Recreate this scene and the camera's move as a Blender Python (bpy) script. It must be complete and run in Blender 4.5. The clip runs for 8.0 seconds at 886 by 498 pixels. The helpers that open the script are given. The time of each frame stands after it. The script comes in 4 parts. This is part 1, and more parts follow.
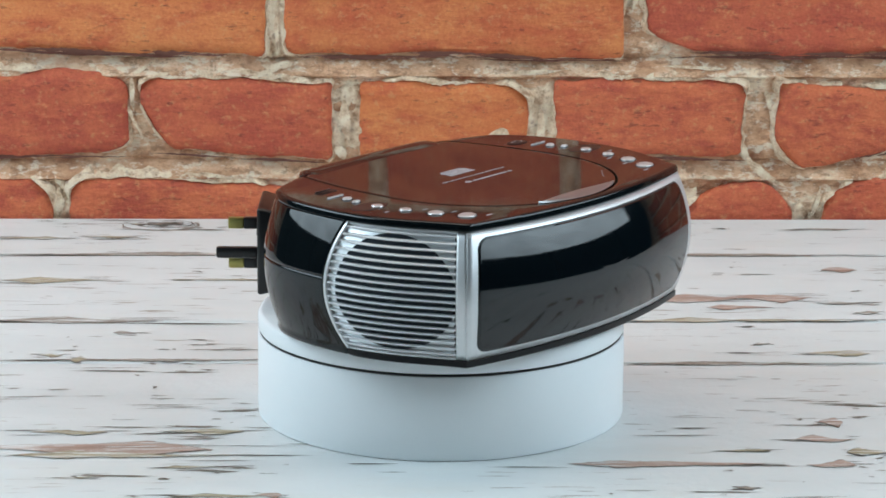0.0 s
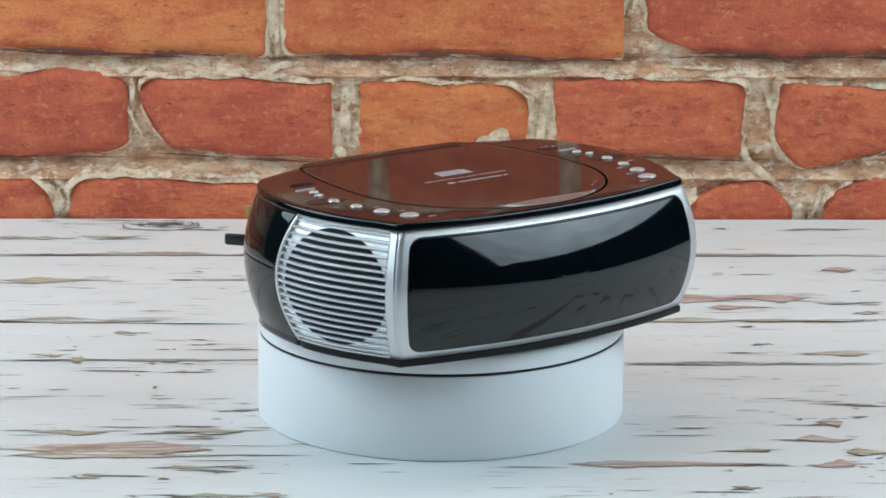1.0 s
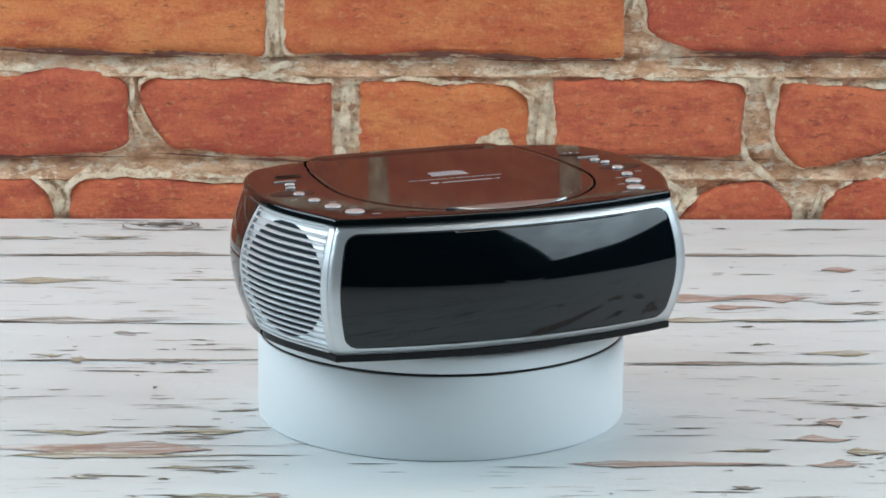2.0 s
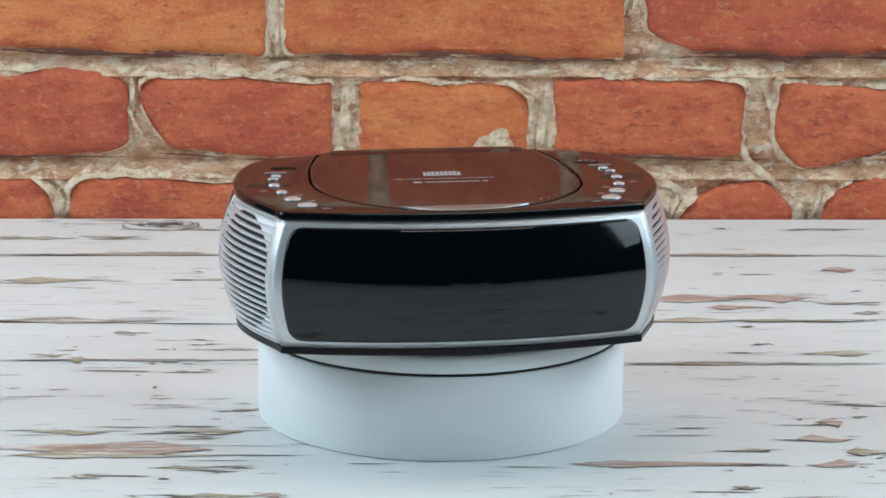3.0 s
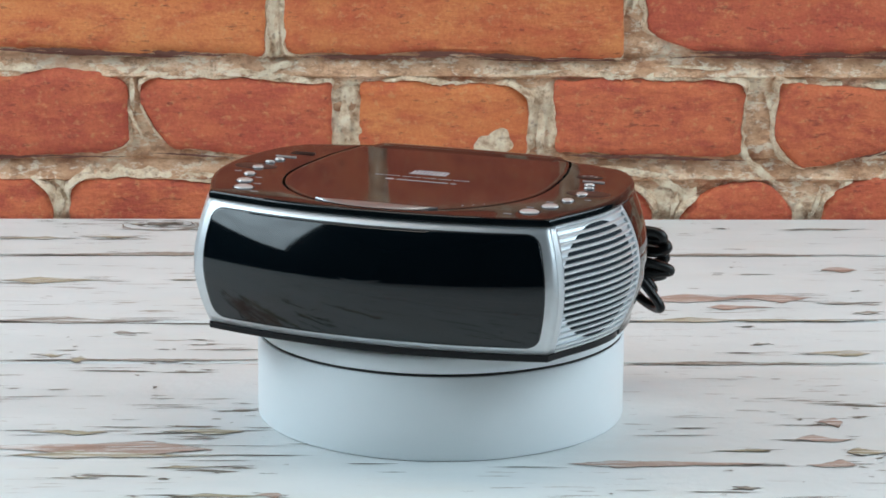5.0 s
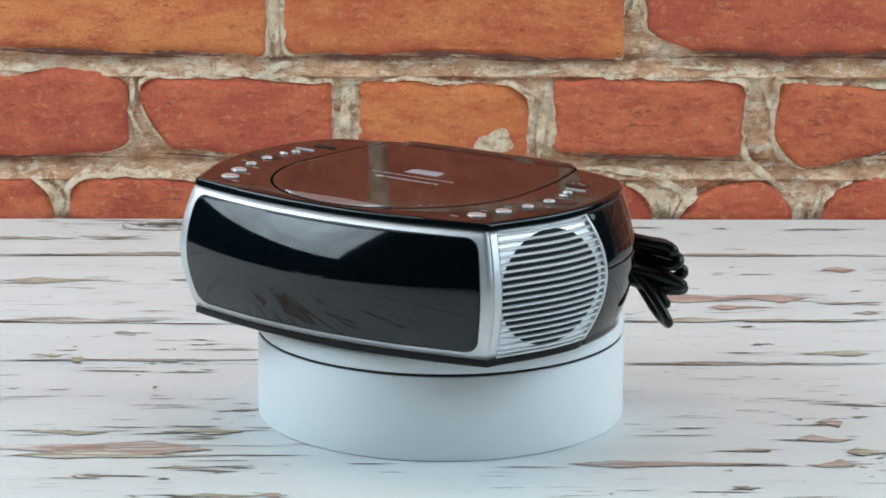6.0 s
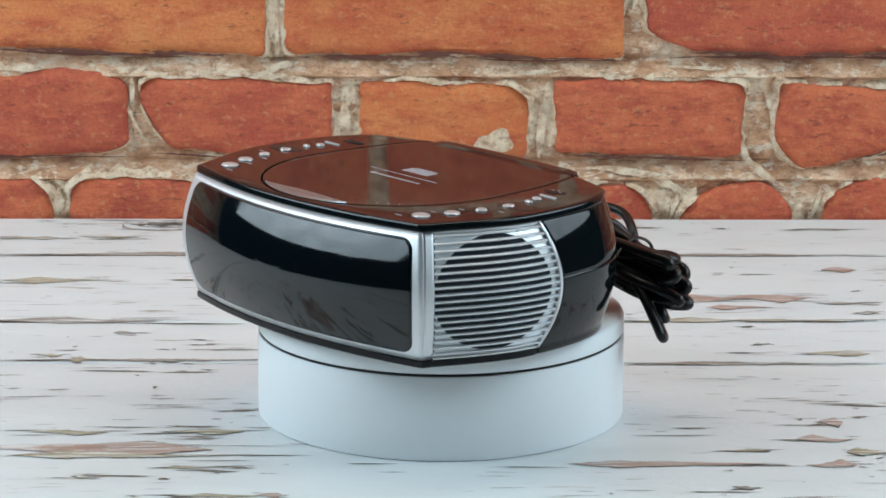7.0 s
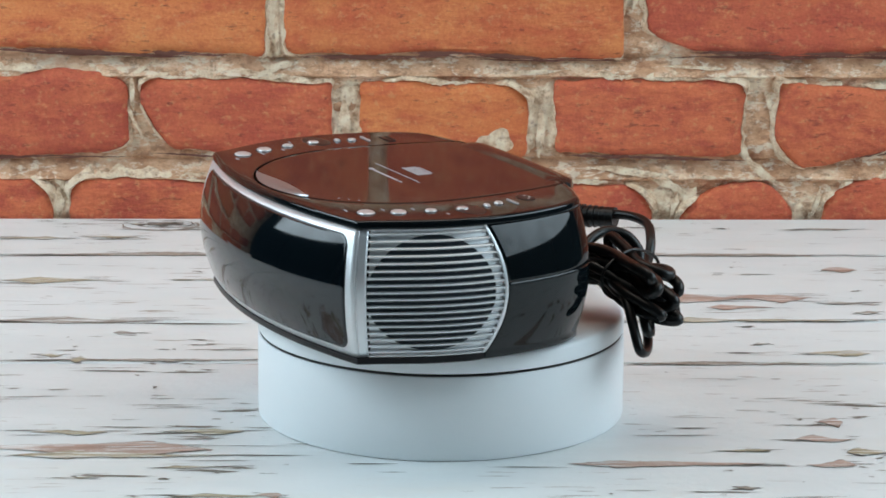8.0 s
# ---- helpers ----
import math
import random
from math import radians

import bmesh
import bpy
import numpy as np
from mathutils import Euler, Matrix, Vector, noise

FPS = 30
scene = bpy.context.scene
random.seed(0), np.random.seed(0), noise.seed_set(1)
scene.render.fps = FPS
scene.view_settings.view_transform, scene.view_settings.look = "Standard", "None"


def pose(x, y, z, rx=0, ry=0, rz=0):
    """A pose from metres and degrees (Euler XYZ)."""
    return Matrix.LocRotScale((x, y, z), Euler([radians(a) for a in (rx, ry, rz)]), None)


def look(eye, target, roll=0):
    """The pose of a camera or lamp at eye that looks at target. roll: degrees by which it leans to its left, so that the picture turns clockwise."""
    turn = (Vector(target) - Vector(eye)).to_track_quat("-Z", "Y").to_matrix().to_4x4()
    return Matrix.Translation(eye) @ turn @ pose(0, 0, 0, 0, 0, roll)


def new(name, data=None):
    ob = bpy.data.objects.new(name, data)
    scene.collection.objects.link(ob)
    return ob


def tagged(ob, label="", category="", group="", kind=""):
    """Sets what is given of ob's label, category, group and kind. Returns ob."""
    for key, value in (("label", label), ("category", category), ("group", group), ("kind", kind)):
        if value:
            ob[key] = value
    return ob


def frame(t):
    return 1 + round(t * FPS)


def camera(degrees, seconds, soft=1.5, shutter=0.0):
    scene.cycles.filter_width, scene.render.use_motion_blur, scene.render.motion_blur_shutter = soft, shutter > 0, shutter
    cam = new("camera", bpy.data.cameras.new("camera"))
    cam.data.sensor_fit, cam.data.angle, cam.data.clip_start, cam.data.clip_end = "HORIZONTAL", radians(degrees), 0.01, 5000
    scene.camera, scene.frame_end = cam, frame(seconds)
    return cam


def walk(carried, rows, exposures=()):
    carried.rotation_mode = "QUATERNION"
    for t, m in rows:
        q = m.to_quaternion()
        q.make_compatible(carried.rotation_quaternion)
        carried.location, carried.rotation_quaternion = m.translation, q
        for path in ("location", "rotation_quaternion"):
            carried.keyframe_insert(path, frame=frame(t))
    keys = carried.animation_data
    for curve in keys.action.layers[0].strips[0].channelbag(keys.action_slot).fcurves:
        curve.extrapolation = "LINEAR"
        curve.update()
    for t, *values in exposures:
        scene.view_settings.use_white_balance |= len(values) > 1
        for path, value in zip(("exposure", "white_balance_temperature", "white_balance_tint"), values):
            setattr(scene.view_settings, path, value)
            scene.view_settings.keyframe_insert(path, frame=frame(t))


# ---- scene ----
# ---------------------------------------------------------------- camera
cam = camera(16.56, 8.0, soft=1.7)
EYE = (0.0028, -1.6096, 0.4819)
AIM = (0.0028, -0.6381, 0.2451)
walk(cam, [(0.0, look(EYE, AIM, 0.33)), (8.0, look(EYE, AIM, 0.33))], exposures=[(0.0, 0.0), (8.0, 0.0)])

# ---------------------------------------------------------------- light
world = bpy.data.worlds.new("studio")
scene.world = world
world.use_nodes = True
world.node_tree.nodes["Background"].inputs[0].default_value = (0.75, 0.85, 1.0, 1)
world.node_tree.nodes["Background"].inputs[1].default_value = 0.02


def softbox(name, eye, target, sx, sy, watts, colour):
    data = bpy.data.lights.new(name, "AREA")
    data.shape, data.size, data.size_y, data.energy, data.color = "RECTANGLE", sx, sy, watts, colour
    ob = new(name, data)
    ob.matrix_world = look(eye, target)
    return tagged(ob, "white studio softbox lamp above the table", "studio lamp")


softbox("overhead_softbox_lamp", (0.0, 0.14, 1.20), (0.0, 0.15, 0.0), 1.1, 0.36, 4.3, (1.0, 0.94, 0.86))

# ---------------------------------------------------------------- materials


class Mat:
    """A small builder for node materials."""

    def __init__(self, name, colour, rough=0.5, metal=0.0, **extra):
        self.m = bpy.data.materials.new(name)
        self.m.use_nodes = True
        self.t = self.m.node_tree
        self.b = self.t.nodes["Principled BSDF"]
        self.b.inputs["Base Color"].default_value = (*colour, 1)
        self.b.inputs["Roughness"].default_value = rough
        self.b.inputs["Metallic"].default_value = metal
        for key, value in extra.items():
            self.b.inputs[key.replace("_", " ")].default_value = value
        self.co = self.t.nodes.new("ShaderNodeTexCoord").outputs["Object"]

    def node(self, kind, **props):
        n = self.t.nodes.new(kind)
        for key, value in props.items():
            if key == "blend_type":
                n.blend_type = value
            elif key == "data_type":
                n.data_type = value
            elif key == "operation":
                n.operation = value
        return n

    def link(self, a, b):
        self.t.links.new(a, b)

    def mapped(self, scale, offset=(0, 0, 0), source=None):
        n = self.node("ShaderNodeMapping")
        n.inputs["Scale"].default_value = scale
        n.inputs["Location"].default_value = offset
        self.link(source or self.co, n.inputs["Vector"])
        return n.outputs[0]

    def noise(self, scale, detail=4, rough=0.55, vec=None, distortion=0.0):
        n = self.node("ShaderNodeTexNoise")
        n.inputs["Scale"].default_value = scale
        n.inputs["Detail"].default_value = detail
        n.inputs["Roughness"].default_value = rough
        n.inputs["Distortion"].default_value = distortion
        self.link(vec or self.co, n.inputs["Vector"])
        return n.outputs["Fac"]

    def ramp(self, fac, *stops):
        n = self.node("ShaderNodeValToRGB")
        els = n.color_ramp.elements
        while len(els) < len(stops):
            els.new(0.5)
        for e, (p, c) in zip(els, stops):
            e.position = p
            e.color = (c, c, c, 1) if isinstance(c, (int, float)) else (*c, 1)
        self.link(fac, n.inputs[0])
        return n.outputs[0]

    def mix(self, fac, a, b, kind="MIX"):
        n = self.node("ShaderNodeMixRGB", blend_type=kind)
        for value, socket in ((fac, n.inputs[0]), (a, n.inputs[1]), (b, n.inputs[2])):
            if isinstance(value, (int, float)):
                socket.default_value = value
            elif isinstance(value, tuple):
                socket.default_value = (*value, 1)
            else:
                self.link(value, socket)
        return n.outputs[0]

    def math(self, op, a, b):
        n = self.node("ShaderNodeMath", operation=op)
        for value, socket in ((a, n.inputs[0]), (b, n.inputs[1])):
            if isinstance(value, (int, float)):
                socket.default_value = value
            else:
                self.link(value, socket)
        return n.outputs[0]

    def random(self):
        return self.node("ShaderNodeObjectInfo").outputs["Random"]

    def shifted(self):
        """Object coordinates moved by the object's own random number."""
        n = self.node("ShaderNodeVectorMath", operation="ADD")
        s = self.node("ShaderNodeVectorMath", operation="SCALE")
        s.inputs[0].default_value = (3.1, 5.7, 4.3)
        self.link(self.random(), s.inputs["Scale"])
        self.link(self.co, n.inputs[0])
        self.link(s.outputs[0], n.inputs[1])
        return n.outputs[0]

    def base(self, out):
        self.link(out, self.b.inputs["Base Color"])

    def rough(self, out):
        self.link(out, self.b.inputs["Roughness"])

    def bump(self, height, distance, strength=1.0):
        n = self.node("ShaderNodeBump")
        n.inputs["Distance"].default_value = distance
        n.inputs["Strength"].default_value = strength
        self.link(height, n.inputs["Height"])
        self.link(n.outputs[0], self.b.inputs["Normal"])


def brick_material(name, low, mid, high):
    k = Mat(name, mid, 0.85)
    v = k.shifted()
    tone = k.ramp(k.random(), (0.0, low), (0.5, mid), (1.0, high))
    wide = k.noise(24, 6, 0.68, k.mapped((0.7, 1.0, 1.2), source=v))
    c = k.mix(k.ramp(wide, (0.38, 0.0), (0.66, 1.0)), tone, high)
    cloud = k.noise(48, 6, 0.7, k.mapped((0.6, 1.0, 1.5), (2, 3, 1), v))
    c = k.mix(k.math("MULTIPLY", k.ramp(cloud, (0.46, 0.0), (0.62, 1.0)), 0.85), c, low)
    grain = k.noise(420, 4, 0.7, v)
    c = k.mix(0.28, c, k.ramp(grain, (0.35, (0.30, 0.26, 0.26)), (0.65, (0.74, 0.72, 0.70))), "OVERLAY")
    speck = k.noise(230, 3, 0.6, k.mapped((0.8, 1.0, 1.0), (7, 0, 3), v))
    c = k.mix(k.math("MULTIPLY", k.ramp(speck, (0.57, 0.0), (0.69, 1.0)), 0.34), c, (0.72, 0.40, 0.17))
    pits = k.noise(170, 5, 0.7, k.mapped((0.45, 1.0, 1.3), source=v))
    c = k.mix(k.math("MULTIPLY", k.ramp(pits, (0.60, 0.0), (0.68, 1.0)), 0.7), c, (0.16, 0.035, 0.025))
    lime = k.noise(75, 6, 0.75, v)
    c = k.mix(k.math("MULTIPLY", k.ramp(lime, (0.64, 0.0), (0.76, 1.0)), 0.5), c, (0.66, 0.38, 0.22))
    k.base(c)
    k.bump(k.math("ADD", k.math("MULTIPLY", grain, 0.35), k.math("ADD", pits, wide)), 0.0022, 0.8)
    return k.m


def mortar_material():
    k = Mat("lime_mortar", (0.5, 0.4, 0.3), 0.95)
    a = k.noise(30, 7, 0.7, k.mapped((0.7, 1.0, 1.3)))
    c = k.ramp(a, (0.34, (0.36, 0.15, 0.08)), (0.43, (0.62, 0.34, 0.195)), (0.53, (0.80, 0.50, 0.315)), (0.62, (0.96, 0.75, 0.54)))
    b = k.noise(140, 6, 0.75, k.mapped((0.7, 1.0, 1.2), (1, 4, 2)))
    c = k.mix(k.math("MULTIPLY", k.ramp(b, (0.52, 0.0), (0.60, 1.0)), 0.65), c, (0.34, 0.155, 0.085))
    w = k.noise(110, 6, 0.75, k.mapped((0.6, 1.0, 1.2), (9, 2, 5)))
    c = k.mix(k.math("MULTIPLY", k.ramp(w, (0.53, 0.0), (0.59, 1.0)), 0.75), c, (0.95, 0.83, 0.66))
    k.base(c)
    k.bump(k.math("ADD", a, k.math("MULTIPLY", b, 0.7)), 0.005, 1.0)
    return k.m


def whitewash_material():
    k = Mat("limed_paint", (0.8, 0.78, 0.72), 0.9)
    a = k.noise(120, 8, 0.72)
    b = k.noise(30, 4, 0.6)
    c = k.ramp(a, (0.36, (0.50, 0.30, 0.19)), (0.46, (0.78, 0.56, 0.37)), (0.58, (0.96, 0.80, 0.60)))
    k.base(k.mix(k.math("MULTIPLY", k.ramp(b, (0.45, 0.0), (0.65, 1.0)), 0.5), c, (0.94, 0.77, 0.58)))
    d = k.noise(150, 6, 0.75, k.mapped((0.8, 1.0, 1.1), (6, 2, 9)))
    k.base(k.mix(k.math("MULTIPLY", k.ramp(d, (0.54, 0.0), (0.62, 1.0)), 0.6), k.b.inputs["Base Color"].links[0].from_socket, (0.36, 0.19, 0.11)))
    k.bump(a, 0.004, 1.0)
    return k.m


def plank_material():
    k = Mat("white_chipped_paint", (0.8, 0.8, 0.8), 0.55)
    v = k.shifted()
    soft = k.noise(9, 6, 0.6, k.mapped((1.0, 3.0, 1.0), source=v))
    c = k.ramp(soft, (0.3, (0.685, 0.71, 0.705)), (0.65, (0.75, 0.77, 0.765)))
    stain = k.noise(8, 5, 0.65, k.mapped((1.0, 2.5, 1.0), (4, 1, 0), v))
    c = k.mix(k.math("MULTIPLY", k.ramp(stain, (0.52, 0.0), (0.75, 1.0)), 0.45), c, (0.74, 0.71, 0.65))
    region = k.ramp(k.noise(6, 3, 0.6, k.mapped((1.0, 3.0, 1.0), (3, 1, 0), v)), (0.46, 0.0), (0.60, 1.0))
    crack = k.noise(26, 6, 0.6, k.mapped((1.0, 11.0, 1.0), (1, 7, 0), v), 0.3)
    hair = k.math("MULTIPLY", k.ramp(crack, (0.63, 0.0), (0.655, 1.0)), region)
    wood = k.ramp(k.noise(30, 4, 0.6, k.mapped((1.0, 9.0, 1.0), source=v)), (0.35, (0.14, 0.105, 0.08)), (0.6, (0.36, 0.28, 0.21)))
    c = k.mix(hair, c, wood)
    k.base(c)
    k.bump(k.math("SUBTRACT", k.noise(160, 4), hair), 0.0008, 0.5)
    return k.m


def bare_wood_material(name, dark, mid, light):
    k = Mat(name, mid, 0.8)
    v = k.shifted()
    g = k.noise(16, 6, 0.65, k.mapped((1.0, 26.0, 1.0), source=v), 0.3)
    c = k.ramp(g, (0.30, dark), (0.48, mid), (0.68, light))
    h = k.noise(40, 4, 0.6, k.mapped((1.0, 5.0, 1.0), (5, 2, 0), v))
    c = k.mix(k.math("MULTIPLY", k.ramp(h, (0.5, 0.0), (0.7, 1.0)), 0.6), c, dark)
    rest = k.noise(30, 7, 0.72, k.mapped((1.0, 15.0, 1.0), (8, 3, 0), v), 0.3)
    k.base(k.mix(k.ramp(rest, (0.53, 0.0), (0.60, 1.0)), c, (0.76, 0.76, 0.75)))
    k.bump(g, 0.001, 0.8)
    return k.m


def gloss_black(name, colour=(0.004, 0.0062, 0.0075), rough=0.045, ior=1.42):
    k = Mat(name, colour, rough, IOR=ior)
    d = k.noise(420, 3, 0.6)
    k.rough(k.ramp(d, (0.45, rough), (0.9, rough + 0.06)))
    k.bump(k.noise(35, 2), 0.00008, 0.25)
    return k.m


def satin_silver():
    k = Mat("satin_silver_paint", (0.62, 0.64, 0.66), 0.46, 0.85)
    g = k.noise(60, 3, 0.5)
    k.base(k.mix(k.ramp(g, (0.35, 0.0), (0.65, 1.0)), (0.66, 0.675, 0.69), (0.72, 0.735, 0.75)))
    k.rough(k.ramp(k.noise(45, 3), (0.3, 0.43), (0.7, 0.49)))
    return k.m


def turntable_white():
    k = Mat("white_turntable_plastic", (0.74, 0.80, 0.83), 0.42)
    g = k.noise(14, 4)
    k.base(k.mix(k.ramp(g, (0.35, 0.0), (0.7, 1.0)), (0.83, 0.87, 0.89), (0.86, 0.89, 0.905)))
    k.bump(k.noise(500, 2), 0.0001, 0.3)
    return k.m


def plain(name, colour, rough, metal=0.0, amount=0.25, scale=200):
    k = Mat(name, colour, rough, metal)
    g = k.noise(scale, 4)
    dim = tuple(c * (1 - amount) for c in colour)
    k.base(k.mix(k.ramp(g, (0.3, 0.0), (0.7, 1.0)), dim, colour))
    k.bump(g, 0.0002, 0.4)
    return k.m


BRICK = brick_material("red_brick", (0.43, 0.078, 0.046), (0.57, 0.120, 0.060), (0.65, 0.168, 0.072))
ORANGE = brick_material("orange_brick", (0.54, 0.112, 0.048), (0.66, 0.180, 0.062), (0.72, 0.250, 0.085))
MORTAR, LIME = mortar_material(), whitewash_material()
PLANK = plank_material()
BARE_PINK = bare_wood_material("bare_pink_wood", (0.20, 0.115, 0.08), (0.45, 0.30, 0.24), (0.60, 0.46, 0.39))
BARE_OCHRE = bare_wood_material("bare_ochre_wood", (0.15, 0.11, 0.065), (0.43, 0.36, 0.24), (0.64, 0.57, 0.45))
BARE_GREY = bare_wood_material("weathered_grey_wood", (0.14, 0.112, 0.088), (0.29, 0.24, 0.195), (0.47, 0.41, 0.35))
# dark brown that paints the shade beneath the bricks
UNDER_SHADE = plain("painted_brick_shade", (0.17, 0.065, 0.045), 0.95)
# colour of real cracks, and of the shade painted round the chips
CRACK_AND_SHADE = plain("dark_crack_and_shade", (0.12, 0.095, 0.075), 0.9)
FLAKED = plain("flaked_wood", (0.26, 0.215, 0.17), 0.9, 0.0, 0.5, 60)
PIANO = gloss_black("gloss_black_plastic")
LENS = gloss_black("tinted_display_lens", (0.002, 0.0042, 0.006), 0.055, 1.54)
SATIN = plain("satin_black_plastic", (0.010, 0.010, 0.011), 0.33)
BASE = plain("black_base_plastic", (0.006, 0.006, 0.007), 0.3)
BASE.node_tree.nodes["Principled BSDF"].inputs["IOR"].default_value = 1.3
DARK = plain("dark_speaker_cloth", (0.034, 0.040, 0.047), 0.85)
DARK.node_tree.nodes["Principled BSDF"].inputs["Specular IOR Level"].default_value = 0.1
CABLE = plain("black_rubber_cable", (0.005, 0.005, 0.005), 0.33)
CABLE.node_tree.nodes["Principled BSDF"].inputs["IOR"].default_value = 1.4
SILVER = satin_silver()
GRILLE = plain("silver_grille_paint", (0.76, 0.78, 0.80), 0.43, 0.85, 0.06)
CATCH = plain("silver_catch_plastic", (0.40, 0.40, 0.41), 0.36, 0.8, 0.12)
CHROME = plain("silver_button_plastic", (0.66, 0.64, 0.64), 0.34, 0.5, 0.05)
PRINT = plain("pale_print", (0.45, 0.42, 0.44), 0.5, 0.0, 0.2)
WHITE = turntable_white()
BRASS = plain("brass_pin", (0.45, 0.40, 0.13), 0.35, 0.8)
STUDIO = plain("dark_studio_paint", (0.11, 0.12, 0.13), 0.9, 0.0, 0.2, 6)

# ---------------------------------------------------------------- mesh helpers


def finish(name, bm, material, parent=None, label="", smooth=True):
    bmesh.ops.recalc_face_normals(bm, faces=bm.faces[:])
    me = bpy.data.meshes.new(name)
    bm.to_mesh(me)
    bm.free()
    me.materials.append(material)
    if smooth:
        me.shade_smooth()
        me.set_sharp_from_angle(angle=radians(40))
    ob = new(name, me)
    if parent is not None:
        ob.parent = parent
    return tagged(ob, label)


def part(name, bm, material, parent, label="", smooth=True):
    return finish(name, bm, material, parent, label, smooth)


def grid(fn, nu, nv):
    """A sheet of quads over u, v in 0..1."""
    bm = bmesh.new()
    rows = [[bm.verts.new(fn(i / nu, j / nv)) for i in range(nu + 1)] for j in range(nv + 1)]
    for j in range(nv):
        for i in range(nu):
            bm.faces.new((rows[j][i], rows[j][i + 1], rows[j + 1][i + 1], rows[j + 1][i]))
    return bm


def rings(loops, cap_first=True, cap_last=True):
    """A skin over closed loops of equal length."""
    bm = bmesh.new()
    vs = [[bm.verts.new(p) for p in loop] for loop in loops]
    n = len(vs[0])
    for a, b in zip(vs, vs[1:]):
        for i in range(n):
            bm.faces.new((a[i], a[(i + 1) % n], b[(i + 1) % n], b[i]))
    if cap_first:
        bm.faces.new(vs[0][::-1])
    if cap_last:
        bm.faces.new(vs[-1])
    return bm


def lathe(profile, n=128):
    return rings([[(r * math.cos(2 * math.pi * i / n), r * math.sin(2 * math.pi * i / n), z) for i in range(n)] for r, z in profile])


def box(x0, x1, y0, y1, z0, z1, bevel=0.0):
    bm = bmesh.new()
    bmesh.ops.create_cube(bm, size=1)
    for v in bm.verts:
        v.co = Vector((x0 + (v.co.x + 0.5) * (x1 - x0), y0 + (v.co.y + 0.5) * (y1 - y0), z0 + (v.co.z + 0.5) * (z1 - z0)))
    if bevel:
        bmesh.ops.bevel(bm, geom=bm.edges[:], offset=bevel, segments=2, profile=0.5, affect="EDGES")
    return bm


def tube(points, radius, n=10, closed=False, steps=8):
    """A round tube along a smooth curve through the points."""
    pts = [Vector(p) for p in points]
    m = len(pts)
    path = []
    for i in range(m if closed else m - 1):
        a, b, c, d = (pts[(i + k) % m] if closed else pts[min(max(i + k, 0), m - 1)] for k in (-1, 0, 1, 2))
        for s in range(steps):
            t = s / steps
            path.append(0.5 * (2 * b + (c - a) * t + (2 * a - 5 * b + 4 * c - d) * t * t + (3 * b - a - 3 * c + d) * t ** 3))
    if not closed:
        path.append(pts[-1])
    loops = []
    up = Vector((0.31, 0.17, 0.93))
    for i, p in enumerate(path):
        q0 = path[i - 1] if closed or i else p
        q1 = path[(i + 1) % len(path)] if closed or i < len(path) - 1 else p
        tan = (q1 - q0).normalized()
        up = (up - tan * up.dot(tan)).normalized()
        side = tan.cross(up)
        loops.append([p + radius * (up * math.cos(2 * math.pi * k / n) + side * math.sin(2 * math.pi * k / n)) for k in range(n)])
    if closed:
        bm = rings(loops, False, False)
        bm.verts.ensure_lookup_table()
        total = len(bm.verts)
        first, last = bm.verts[:n], bm.verts[total - n:]
        shift = min(range(n), key=lambda s: sum((last[k].co - first[(k + s) % n].co).length for k in range(n)))
        for k in range(n):
            bm.faces.new((last[k], last[(k + 1) % n], first[(k + 1 + shift) % n], first[(k + shift) % n]))
        return bm
    return rings(loops)

# ---------------------------------------------------------------- studio room
WALL_Y = 0.4586


def room():
    spans = (("studio_floor", -2.6, 2.6, -3.6, 0.75, -0.80, -0.75), ("studio_ceiling", -2.6, 2.6, -3.6, 0.75, 2.2, 2.25),
             ("wall_west", -2.65, -2.6, -3.6, 0.75, -0.75, 2.2), ("wall_east", 2.6, 2.65, -3.6, 0.75, -0.75, 2.2),
             ("wall_south", -2.6, 2.6, -3.65, -3.6, -0.75, 2.2), ("wall_north", -2.6, 2.6, 0.75, 0.8, -0.75, 2.2))
    for name, *s in spans:
        tagged(finish(name, box(*s), STUDIO, smooth=False), "plain dark painted studio surface", "ceiling" if "ceiling" in name else "floor" if "floor" in name else "wall", kind="structure")


room()

# ---------------------------------------------------------------- softboxes beside the table


def diffuser_material(strength, edge):
    """Lit fabric, brightest in front of the bulb."""
    k = Mat("lit_softbox_fabric", (0.8, 0.8, 0.8), 0.8)
    n = k.node("ShaderNodeVectorMath", operation="LENGTH")
    k.link(k.mapped((1.0, 1.25, 0.0)), n.inputs[0])
    k.b.inputs["Emission Color"].default_value = (0.69, 0.885, 1.0, 1)
    glow = k.ramp(n.outputs["Value"], (0.0, 1.0), (0.20, 0.92), (0.36, edge + 0.16), (0.54, edge))
    cloud = k.ramp(k.noise(7, 4, 0.6), (0.35, 0.74), (0.65, 1.22))
    k.link(k.math("MULTIPLY", k.math("MULTIPLY", glow, cloud), strength), k.b.inputs["Emission Strength"])
    return k.m


